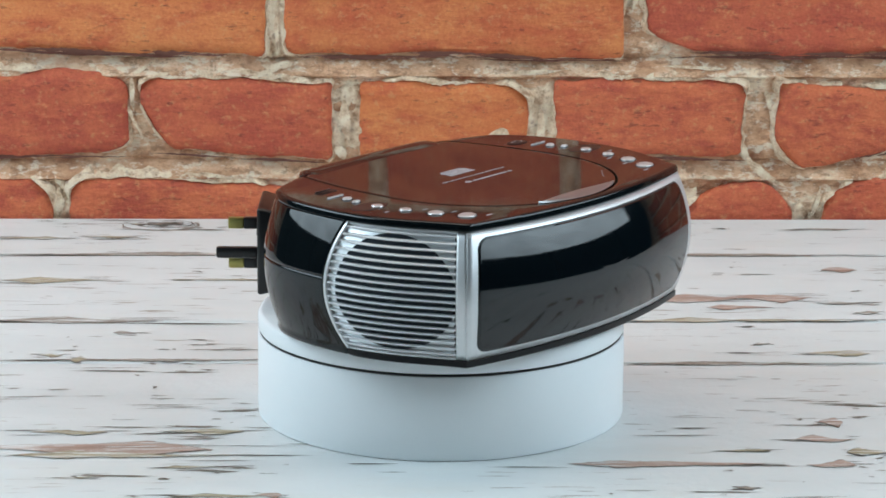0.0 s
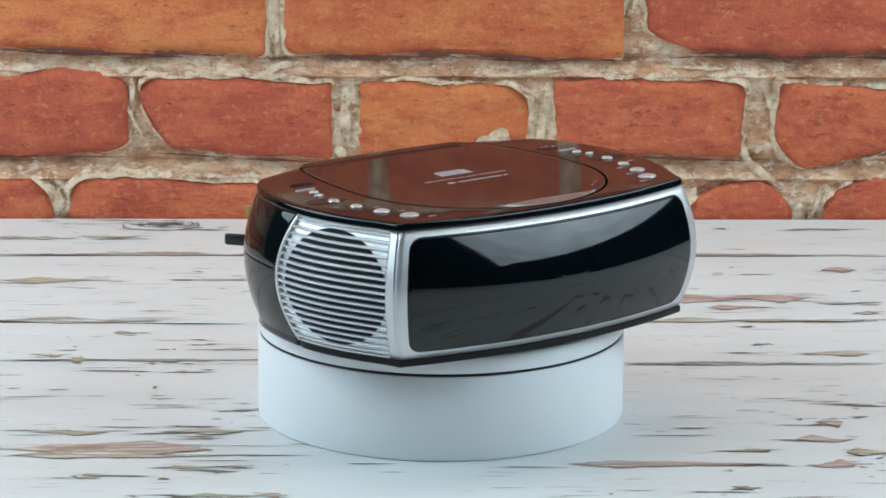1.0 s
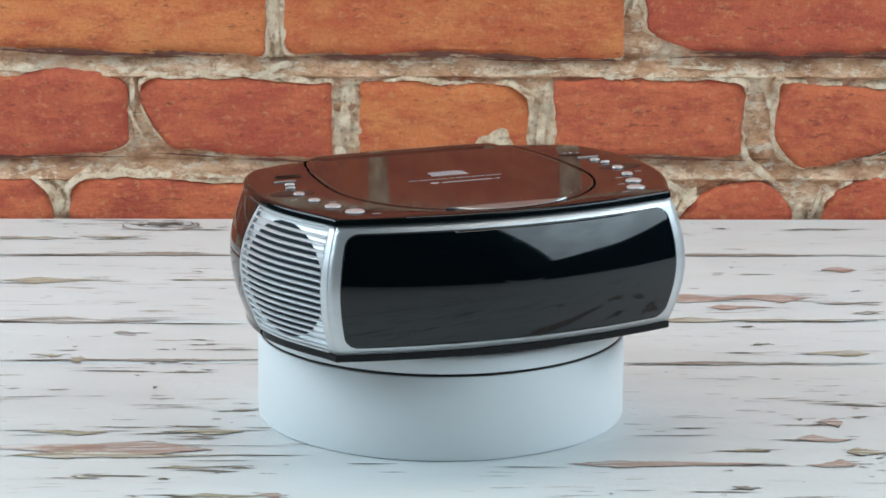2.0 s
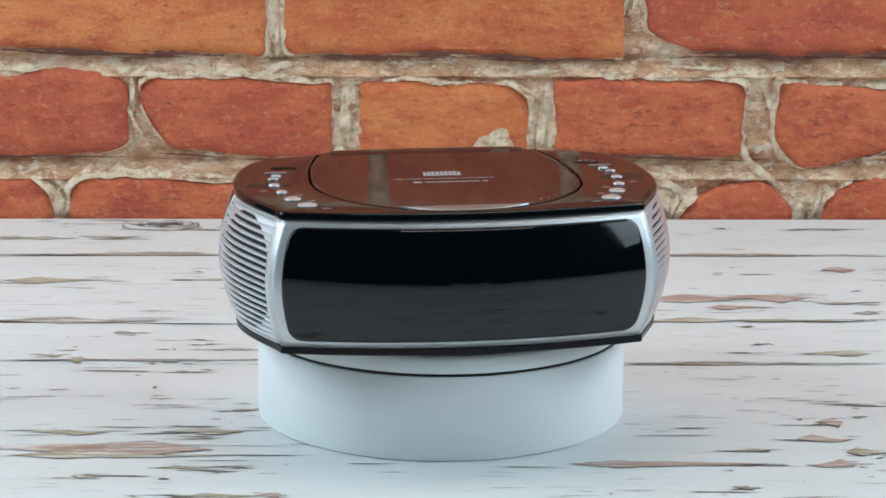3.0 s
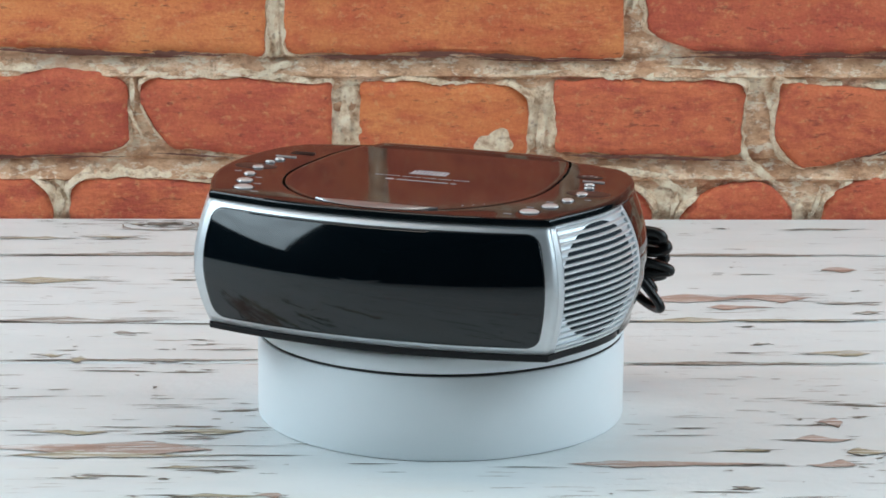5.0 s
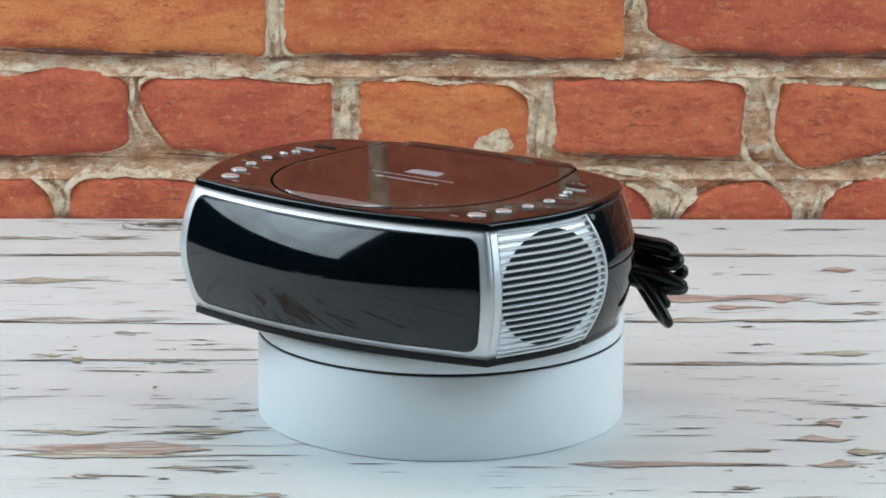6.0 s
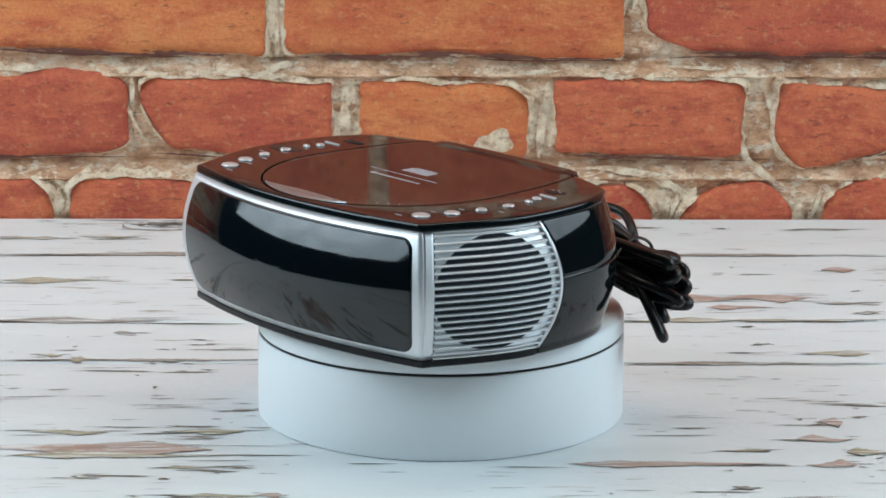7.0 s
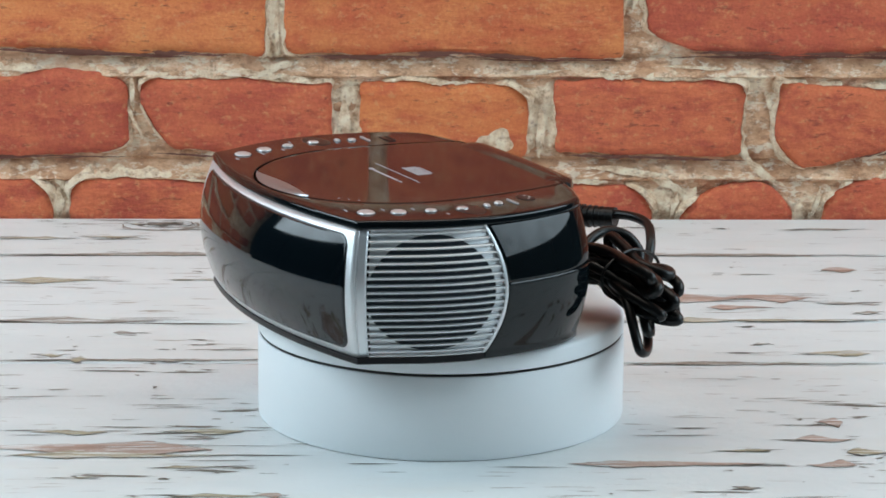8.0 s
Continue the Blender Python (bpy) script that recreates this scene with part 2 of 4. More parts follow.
def side_softbox(x, y, z, wide, high, strength):
    lamp = tagged(new("softbox_lamp"), "lit white studio softbox on a black stand beside the table", "studio lamp")
    m = look((x, y, z), (0.0, y + 0.04, 0.30))
    cloth = part("diffuser", grid(lambda u, v: ((u - 0.5) * wide, (v - 0.5) * high, 0.0), 6, 4), diffuser_material(strength, 0.50), lamp, "lit white fabric front", smooth=False)
    hood = part("hood", rings([[(a * wide / 2 * k, b * high / 2 * k, d) for a, b in ((-1, -1), (1, -1), (1, 1), (-1, 1))] for k, d in ((1.02, -0.012), (1.02, 0.01), (0.25, 0.28))], False, True), SATIN, lamp, "black fabric hood", smooth=False)
    cloth.matrix_basis = hood.matrix_basis = m
    back = m @ Vector((0, 0, 0.26))
    part("pole", tube([(back.x, back.y, -0.735), (back.x, back.y, 0.0), (back.x, back.y, back.z)], 0.014, 12), SATIN, lamp)
    foot = part("foot", lathe([(0.20, -0.75), (0.20, -0.738), (0.02, -0.72)], 32), SATIN, lamp)
    foot.location = (back.x, back.y, 0)


side_softbox(-0.78, -0.09, 0.60, 0.86, 0.64, 6.4)
side_softbox(0.78, -0.17, 0.60, 1.02, 0.64, 4.8)

# ---------------------------------------------------------------- brick wall
COURSE, BRICK_H = 0.073, 0.058
# the bricks in view, course by course from the table upwards: left and right end, lower edge at both ends, upper edge at both ends,
# worn corners (which, inwards, along the end, 1 straight to 2 round), orange or red clay
LOW_COURSE = [
    (-0.405, -0.2695, -0.0315, -0.0315, 0.0335, 0.0287, (("tr", 0.014, 0.024, 2.0),), False),
    (-0.2575, -0.0985, -0.0315, -0.0315, 0.0263, 0.0237, (("tl", 0.008, 0.010, 2.0),), False),
    (-0.0850, 0.0320, -0.0315, -0.0315, 0.0250, 0.0250, (), False),
    (0.0480, 0.1485, -0.0315, -0.0315, 0.0250, 0.0240, (("tr", 0.019, 0.022, 2.0),), False),
    (0.1690, 0.2460, -0.0315, -0.0315, 0.0250, 0.0258, (("tl", 0.032, 0.028, 1.7), ("tr", 0.020, 0.024, 1.6)), False),
    (0.2690, 0.3920, -0.0315, -0.0315, 0.0265, 0.0310, (("tl", 0.020, 0.018, 1.6),), False),
]
MID_COURSE = [
    (-0.3445, -0.2160, 0.0440, 0.0456, 0.1042, 0.1016, (("tr", 0.011, 0.014, 2.0), ("br", 0.010, 0.010, 2.0)), False),
    (-0.2062, -0.0735, 0.0478, 0.0412, 0.0972, 0.0966, (("bl", 0.017, 0.034, 1.2), ("tl", 0.004, 0.007, 2.0)), False),
    (-0.0552, 0.0600, 0.0415, 0.0417, 0.0955, 0.0933, (("tr", 0.012, 0.011, 1.6),), True),
    (0.0793, 0.2103, 0.0465, 0.0435, 0.0974, 0.0972, (("tr", 0.004, 0.007, 2.0),), False),
    (0.2336, 0.3520, 0.0335, 0.0555, 0.0953, 0.0912, (("bl", 0.019, 0.022, 1.4),), False),
]
HIGH_COURSE = [
    (-0.5900, -0.3630, 0.1170, 0.1170, 0.1825, 0.1825, (), True),
    (-0.3490, -0.1183, 0.1198, 0.1141, 0.1825, 0.1825, (), True),
    (-0.1060, 0.1258, 0.1155, 0.1134, 0.1825, 0.1825, (("bl", 0.004, 0.005, 2.0),), True),
    (0.1412, 0.3700, 0.1158, 0.1164, 0.1825, 0.1825, (("bl", 0.038, 0.018, 1.5),), False),
]
COURSES = [LOW_COURSE, MID_COURSE, HIGH_COURSE]


def brick_bm(x0, x1, zbl, zbr, ztl, ztr, worn, seed, nx, nz, depth=0.016):
    """One worn brick, its face towards -y, its back at y = 0."""
    w, h = x1 - x0, (ztl + ztr - zbl - zbr) / 2

    def edge(s, k):
        return 0.0024 * noise.noise((s * 22, k * 7.3, seed * 1.7)) + 0.0011 * noise.noise((s * 85, k * 3.1, seed * 2.9)) + 0.0005 * noise.noise((s * 230, k * 5.1, seed * 0.9))

    def place(u, v):
        a, b = 2 * u - 1, 2 * v - 1
        low, high = zbl + (zbr - zbl) * u, ztl + (ztr - ztl) * u
        z = low + (high - low) * v
        left, right = x0, x1
        for corner, inward, along, power in worn + (("bl", 0.003, 0.004, 2.0), ("br", 0.003, 0.004, 2.0), ("tl", 0.003, 0.004, 2.0), ("tr", 0.003, 0.004, 2.0)):
            d = v * h if corner[0] == "b" else (1 - v) * h
            c = inward * max(0.0, 1 - d / along) ** power
            if corner[1] == "l":
                left += c
            else:
                right -= c
        x = left + (right - left) * u
        x += edge(z, 1 if a > 0 else 2) * abs(a) ** 5 * 1.2
        z += edge(x, 3 if b > 0 else 4) * abs(b) ** 5 * 1.3
        rim = max(abs(a) ** (w / 0.012), abs(b) ** (h / 0.012))
        y = -depth + 0.0036 * rim ** 2 + 0.0010 * noise.noise((x * 40, seed, z * 40)) + 0.0006 * noise.noise((x * 160, seed, z * 160))
        return (x, y, z)

    bm = bmesh.new()
    rows = [[bm.verts.new(place(i / nx, j / nz)) for i in range(nx + 1)] for j in range(nz + 1)]
    for j in range(nz):
        for i in range(nx):
            bm.faces.new((rows[j][i], rows[j][i + 1], rows[j + 1][i + 1], rows[j + 1][i]))
    rim = rows[0][:] + [r[-1] for r in rows[1:]] + rows[-1][-2::-1] + [r[0] for r in rows[-2:0:-1]]
    back = [bm.verts.new((v.co.x, 0.0, v.co.z)) for v in rim]
    for i in range(len(rim)):
        j = (i + 1) % len(rim)
        bm.faces.new((rim[j], rim[i], back[i], back[j]))
    return bm


def mortar_bm(x0, x1, z0, z1, step):
    def fn(u, v):
        x, z = x0 + u * (x1 - x0), z0 + v * (z1 - z0)
        s = (((z + 0.0315) % COURSE) - BRICK_H) / (COURSE - BRICK_H)
        slope = 0.0068 if s < 0 or z > 0.16 else 0.0020 + 0.0085 * s
        return (x, WALL_Y + slope - 0.0035 * noise.noise((x * 30, 1.7, z * 40)) - 0.0030 * noise.noise((x * 95, 4.4, z * 120)) - 0.0012 * noise.noise((x * 240, 2.2, z * 300)), z)
    return grid(fn, round((x1 - x0) / step), round((z1 - z0) / step))


def lens_bm(length, width, seed, z, ragged=1.0):
    """A ragged sliver along x, flat at height z."""
    n = max(24, min(160, round(length / 0.0012)))
    bm = bmesh.new()
    top, low = [], []
    for i in range(n + 1):
        u = i / n
        env = (math.sin(math.pi * min(1.0, max(0.0, u))) ** 1.1) * (0.65 + 0.5 * noise.noise((u * 2.3, seed * 3.1, 0.2)))
        jag = 0.5 * ragged * noise.noise((u * 8, seed * 1.3, 1.0)) + 0.22 * ragged * noise.noise((u * 27, seed * 2.3, 2.0)) + 0.10 * noise.noise((u * 80, seed, 2.5))
        jig = 0.5 * ragged * noise.noise((u * 8, seed * 1.3, 5.0)) + 0.22 * ragged * noise.noise((u * 27, seed * 2.3, 6.0)) + 0.10 * noise.noise((u * 80, seed, 6.5))
        e = min(1.0, 6 * u, 6 * (1 - u))
        mid = 0.4 * width * noise.noise((u * 1.7, seed, 9.0))
        x = (u - 0.5) * length
        top.append(bm.verts.new((x, mid + width / 2 * max(0.04, env + jag * e), z)))
        low.append(bm.verts.new((x, mid - width / 2 * max(0.04, env + jig * e), z)))
    for i in range(n):
        bm.faces.new((low[i], low[i + 1], top[i + 1], top[i]))
    return bm


def chip_bm(length, width, seed, z, hairs=False):
    """A patch where paint has split off along the grain: broad near one end, drawn out to ragged points; hairs: the fine cracks that run on from it."""
    rng = random.Random(round(seed * 13))
    bm = bmesh.new()

    def add(sheet, dx, dy, lean):
        at = {v: bm.verts.new((v.co.x + dx, v.co.y + dy + lean * v.co.x, v.co.z)) for v in sheet.verts}
        for face in sheet.faces:
            bm.faces.new([at[v] for v in face.verts])
        sheet.free()

    if hairs:
        for i in range(rng.randrange(3, 7)):
            size = length * rng.uniform(0.25, 0.8)
            add(lens_bm(size, rng.uniform(0.0008, 0.0016), seed + i * 2.3, z - 0.00002 * i), rng.choice((-1, 1)) * length * rng.uniform(0.25, 0.62), width * rng.uniform(-0.55, 0.55), rng.gauss(0, 0.01))
        return bm
    peak, sharp_in, sharp_out = rng.uniform(0.2, 0.8), rng.uniform(0.6, 1.3), rng.uniform(0.7, 1.5)
    n = max(30, min(220, round(length / 0.0008)))
    top, low = [], []
    for i in range(n + 1):
        u = i / n
        x = (u - 0.5) * length
        env = (u / peak) ** sharp_in if u < peak else ((1 - u) / (1 - peak)) ** sharp_out
        jag = [0.34 * noise.noise((x * 70, seed * 1.3, q)) + 0.26 * noise.noise((x * 190, seed * 2.3, q)) + 0.18 * noise.noise((x * 520, seed, q)) for q in (1.0, 5.0)]
        calm = 1.5 * min(1.0, 0.009 / width)
        mid = 0.30 * width * noise.noise((u * 2.1, seed, 9.0))
        top.append(bm.verts.new((x, mid + width / 2 * max(0.02, env * (1 + jag[0] * calm)), z)))
        low.append(bm.verts.new((x, mid - width / 2 * max(0.02, env * (1 + jag[1] * calm)), z)))
    for a, b, c, d in zip(low, low[1:], top[1:], top):
        bm.faces.new((a, b, c, d))
    return bm


def sliver(wall, x, z, length, width, seed, material, y, name, turn=0.0, bulge=0.0015, ragged=1.0):
    """A ragged sliver of lime or of painted shade, lying in the wall's face."""
    bm = lens_bm(length, width, seed, 0.0, ragged)
    for v in bm.verts:
        v.co = Vector((v.co.x, -bulge * (1 - min(1, abs(v.co.x) / (length / 2)) ** 2) + 0.0008 * noise.noise((v.co.x * 120, v.co.y * 160, seed)), v.co.y))
    bmesh.ops.rotate(bm, verts=bm.verts[:], cent=(0, 0, 0), matrix=Matrix.Rotation(turn, 3, "Y"))
    ob = part(name, bm, material, wall)
    ob.location = (x, y, z)
    return ob


def lip_bm(face, nx, nz, seed, thick_lip=1.0):
    """The ragged lip of lime round a brick, from the corners of the brick's face grid."""
    row = nx + 1
    order = [i for i in range(row)] + [j * row + nx for j in range(1, nz + 1)] + [nz * row + i for i in range(nx - 1, -1, -1)] + [j * row for j in range(nz - 1, 0, -1)]
    n = len(order)
    pts = [face[k] for k in order]
    loops = [[], [], [], []]
    for k in range(n):
        a, b = pts[(k - 3) % n], pts[(k + 3) % n]
        tx, tz = b.x - a.x, b.z - a.z
        size = math.hypot(tx, tz) or 1.0
        ox, oz = tz / size, -tx / size
        p = pts[k]
        up, side = max(0.0, oz), abs(ox)
        low = max(0.0, -oz)
        wide = (0.0074 * up + 0.0046 * side + 0.0020 * low) * thick_lip
        wave = 0.50 + 1.3 * noise.noise((p.x * 26, p.z * 26, seed * 2.3)) + 0.45 * noise.noise((p.x * 80, p.z * 80, seed * 4.1)) + 0.2 * noise.noise((p.x * 240, p.z * 240, seed))
        wide *= max(0.02, wave)
        shown = min(1.0, max(0.0, (wave - 0.12) / 0.25))
        proud = (0.0138 * up + 0.0122 * side + 0.0110 * low) * (0.25 + 0.75 * shown)
        rough = 0.0016 * noise.noise((p.x * 140, p.z * 140, seed * 5.0))
        inset = 0.0010 + 0.0012 * noise.noise((p.x * 120, p.z * 120, seed * 7.7))
        for loop, out, y in ((loops[0], -inset, -0.0030 - 0.0070 * shown), (loops[1], wide * 0.12, -proud + rough), (loops[2], wide * 0.65, -proud + 0.0022 - rough), (loops[3], wide * 1.10, -0.0020 - 0.0040 * shown)):
            loop.append((p.x + ox * out, y, p.z + oz * out))
    return rings(loops, False, False)


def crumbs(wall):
    """Pale lime lips on the bricks' upper edges, shade painted as dark slivers along their lower ones, flecks in the
    upright joints.
    """
    rng = random.Random(8)
    for course in COURSES:
        for x0, x1, zbl, zbr, ztl, ztr, worn, orange in course:
            if abs((x0 + x1) / 2) > 0.36:
                continue
            span = x1 - x0
            top, low = (ztl + ztr) / 2, (zbl + zbr) / 2
            if top < 0.15:
                sliver(wall, x0 + span * rng.uniform(0.2, 0.85), top + rng.uniform(0.001, 0.005), span * rng.uniform(0.2, 0.4), rng.uniform(0.0040, 0.0085), rng.random() * 50, LIME, WALL_Y + 0.0026, "mortar_lip")
            # shadow line under the brick, painted as dark slivers in the joint
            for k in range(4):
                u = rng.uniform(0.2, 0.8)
                sliver(wall, x0 + span * u, zbl + (zbr - zbl) * u - rng.uniform(0.0012, 0.0030), span * rng.uniform(0.25, 0.6), rng.uniform(0.0016, 0.0034), rng.random() * 50, UNDER_SHADE, WALL_Y + 0.0030, "mortar_crack", turn=-(zbr - zbl) / span, bulge=0.0)
            # shade on the high bricks' lower edges, painted just proud of the face
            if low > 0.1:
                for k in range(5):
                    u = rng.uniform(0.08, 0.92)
                    sliver(wall, x0 + span * u, zbl + (zbr - zbl) * u + rng.uniform(-0.0005, 0.0020), span * rng.uniform(0.12, 0.3), rng.uniform(0.0022, 0.0046), rng.random() * 50, UNDER_SHADE, WALL_Y - 0.0008, "burnt_edge", turn=-(zbr - zbl) / span, bulge=0.0)
            sliver(wall, x0 - rng.uniform(0.004, 0.009), low + (top - low) * rng.uniform(0.2, 0.8), rng.uniform(0.012, 0.024), rng.uniform(0.004, 0.007), rng.random() * 50, LIME, WALL_Y + 0.0056, "mortar_lip", math.pi / 2 + rng.uniform(-0.5, 0.5))
    # upright joints struck flush with pale lime
    for xa, xb, za, zb in ((-0.0760, -0.0530, 0.0430, 0.0970), (0.0575, 0.0815, 0.0440, 0.0960), (-0.1200, -0.1040, 0.1120, 0.1800), (0.1400, 0.1800, -0.0050, 0.0220), (-0.2720, -0.2550, -0.0050, 0.0280), (0.2450, 0.2700, -0.0050, 0.0160)):
        fill = grid(lambda u, v: (xa + (xb - xa) * u, WALL_Y + 0.0046 + 0.0040 * (2 * v - 1) ** 6 - 0.0032 * noise.noise((u * (xb - xa) * 110, 3.3, (za + (zb - za) * v) * 90)) - 0.0012 * noise.noise((u * (xb - xa) * 300, 5.3, (za + (zb - za) * v) * 260)), za + (zb - za) * v), 16, 40)
        part("joint_lime", fill, LIME, wall)
    # broader smears of lime in the joints
    for x, z, length, width, turn in ((-0.1115, 0.1080, 0.024, 0.010, 0.0), (-0.1120, 0.1300, 0.034, 0.005, 1.57), (-0.0655, 0.0700, 0.046, 0.009, 1.50), (-0.0690, 0.0480, 0.018, 0.009, 1.4),
                                      (0.2245, 0.0345, 0.046, 0.009, 0.62), (0.2130, 0.0480, 0.020, 0.007, 1.2), (0.0690, 0.0600, 0.040, 0.009, 1.6), (0.0650, 0.1030, 0.050, 0.005, -0.05),
                                      (0.1280, 0.0330, 0.070, 0.007, 0.06), (0.1600, 0.0240, 0.030, 0.010, 0.5), (0.1640, 0.0080, 0.020, 0.006, 1.9), (-0.2640, 0.0250, 0.022, 0.007, 0.9),
                                      (-0.2640, 0.0100, 0.026, 0.007, 1.5), (-0.2125, 0.0880, 0.030, 0.0045, 1.5), (-0.2085, 0.0640, 0.032, 0.0045, 1.05), (-0.2080, 0.1030, 0.024, 0.005, -0.6), (0.2630, 0.0100, 0.026, 0.005, 1.9), (0.1800, 0.1060, 0.060, 0.004, 0.03)):
        sliver(wall, x, z, length, width, x * 91 + z * 37, LIME, WALL_Y + 0.0046, "lime_smear", turn, 0.0022, 0.5)
    # a splash of lime on one brick's face
    n = 40
    ring = [(0.0112 + 0.0060 * noise.noise((math.cos(2 * math.pi * k / n) * 1.3, math.sin(2 * math.pi * k / n) * 1.3, 3.7)), 2 * math.pi * k / n) for k in range(n)]
    loops = [[(0.037 + 1.15 * r * s * math.cos(t), WALL_Y - h, 0.0530 + 0.85 * r * s * math.sin(t)) for r, t in ring] for s, h in ((1.0, -0.002), (1.0, 0.0004), (0.9, 0.0009), (0.5, 0.0010), (0.1, 0.0010))]
    part("lime_splash", rings(loops), LIME, wall)


def brick_wall():
    wall = tagged(finish("brick_wall", box(-0.95, 0.95, WALL_Y + 0.016, WALL_Y + 0.12, -0.75, 1.0), MORTAR, smooth=False),
                  "old orange-red brick wall with pale crumbling lime mortar", "wall", kind="structure")
    part("mortar_bed", mortar_bm(-0.44, 0.44, -0.05, 0.36, 0.0025), MORTAR, wall, "pale crumbling lime mortar")
    part("mortar_bed", mortar_bm(-0.95, -0.44, -0.05, 1.0, 0.01), MORTAR, wall)
    part("mortar_bed", mortar_bm(0.44, 0.95, -0.05, 1.0, 0.01), MORTAR, wall)
    part("mortar_bed", mortar_bm(-0.44, 0.44, 0.36, 1.0, 0.01), MORTAR, wall)
    seed = 0
    for course in COURSES:
        for x0, x1, zbl, zbr, ztl, ztr, worn, orange in course:
            seed += 1
            nx = max(40, round((x1 - x0) / 0.0022))
            cx, cz = (x0 + x1) / 2, (zbl + zbr) / 2
            bm = brick_bm(x0 - cx, x1 - cx, zbl - cz, zbr - cz, ztl - cz, ztr - cz, worn, seed, nx, 30)
            bm.verts.ensure_lookup_table()
            lip = part("mortar_lip", lip_bm([v.co.copy() for v in bm.verts[:(nx + 1) * 31]], nx, 30, seed), LIME, wall)
            b = part("brick", bm, ORANGE if orange else BRICK, wall)
            lip.location = b.location = (cx, WALL_Y + 0.016, cz)
    crumbs(wall)
    rng = random.Random(5)
    stretcher = [brick_bm(-0.111, 0.111, -0.033, -0.033, 0.033, 0.033, (), 50 + i, 24, 10) for i in range(4)]
    header = [brick_bm(-0.060, 0.060, -0.033, -0.033, 0.033, 0.033, (), 60 + i, 14, 10) for i in range(4)]
    made = {}

    def lay(kind, i, x, z):
        if (kind, i) not in made:
            made[kind, i] = part("brick", (stretcher if kind == "s" else header)[i], BRICK, wall)
            ob = made[kind, i]
        else:
            ob = new("brick", made[kind, i].data)
            ob.parent = wall
        ob.location = (x, WALL_Y + 0.016, z + BRICK_H / 2)

    for row in range(12):
        z = -0.0315 + row * COURSE if row < 3 else 0.1985 + (row - 3) * 0.081
        kind, pitch = ("s", 0.2365) if row % 2 == 0 and row > 1 else ("h", 0.1345)
        start = -0.043 + pitch / 2 if row == 3 else rng.uniform(-0.05, 0.05) + pitch / 2
        if row == 3:
            kind, pitch = "h", 0.1345
            start = -0.043 + pitch / 2
        for k in range(-9, 10):
            x = start + k * pitch
            if abs(x) > 0.85:
                continue
            if row < 3:
                left, right = COURSES[row][0][0], COURSES[row][-1][1]
                if left - pitch / 2 < x < right + pitch / 2:
                    continue
            lay(kind, rng.randrange(4), x, z)
    wall.matrix_basis = pose(0, WALL_Y, 0, 0, 0, 1.15) @ pose(0, -WALL_Y, 0)
    for pool in (("s", stretcher), ("h", header)):
        for i, bm in enumerate(pool[1]):
            if (pool[0], i) not in made:
                bm.free()


brick_wall()

# ---------------------------------------------------------------- table of white planks


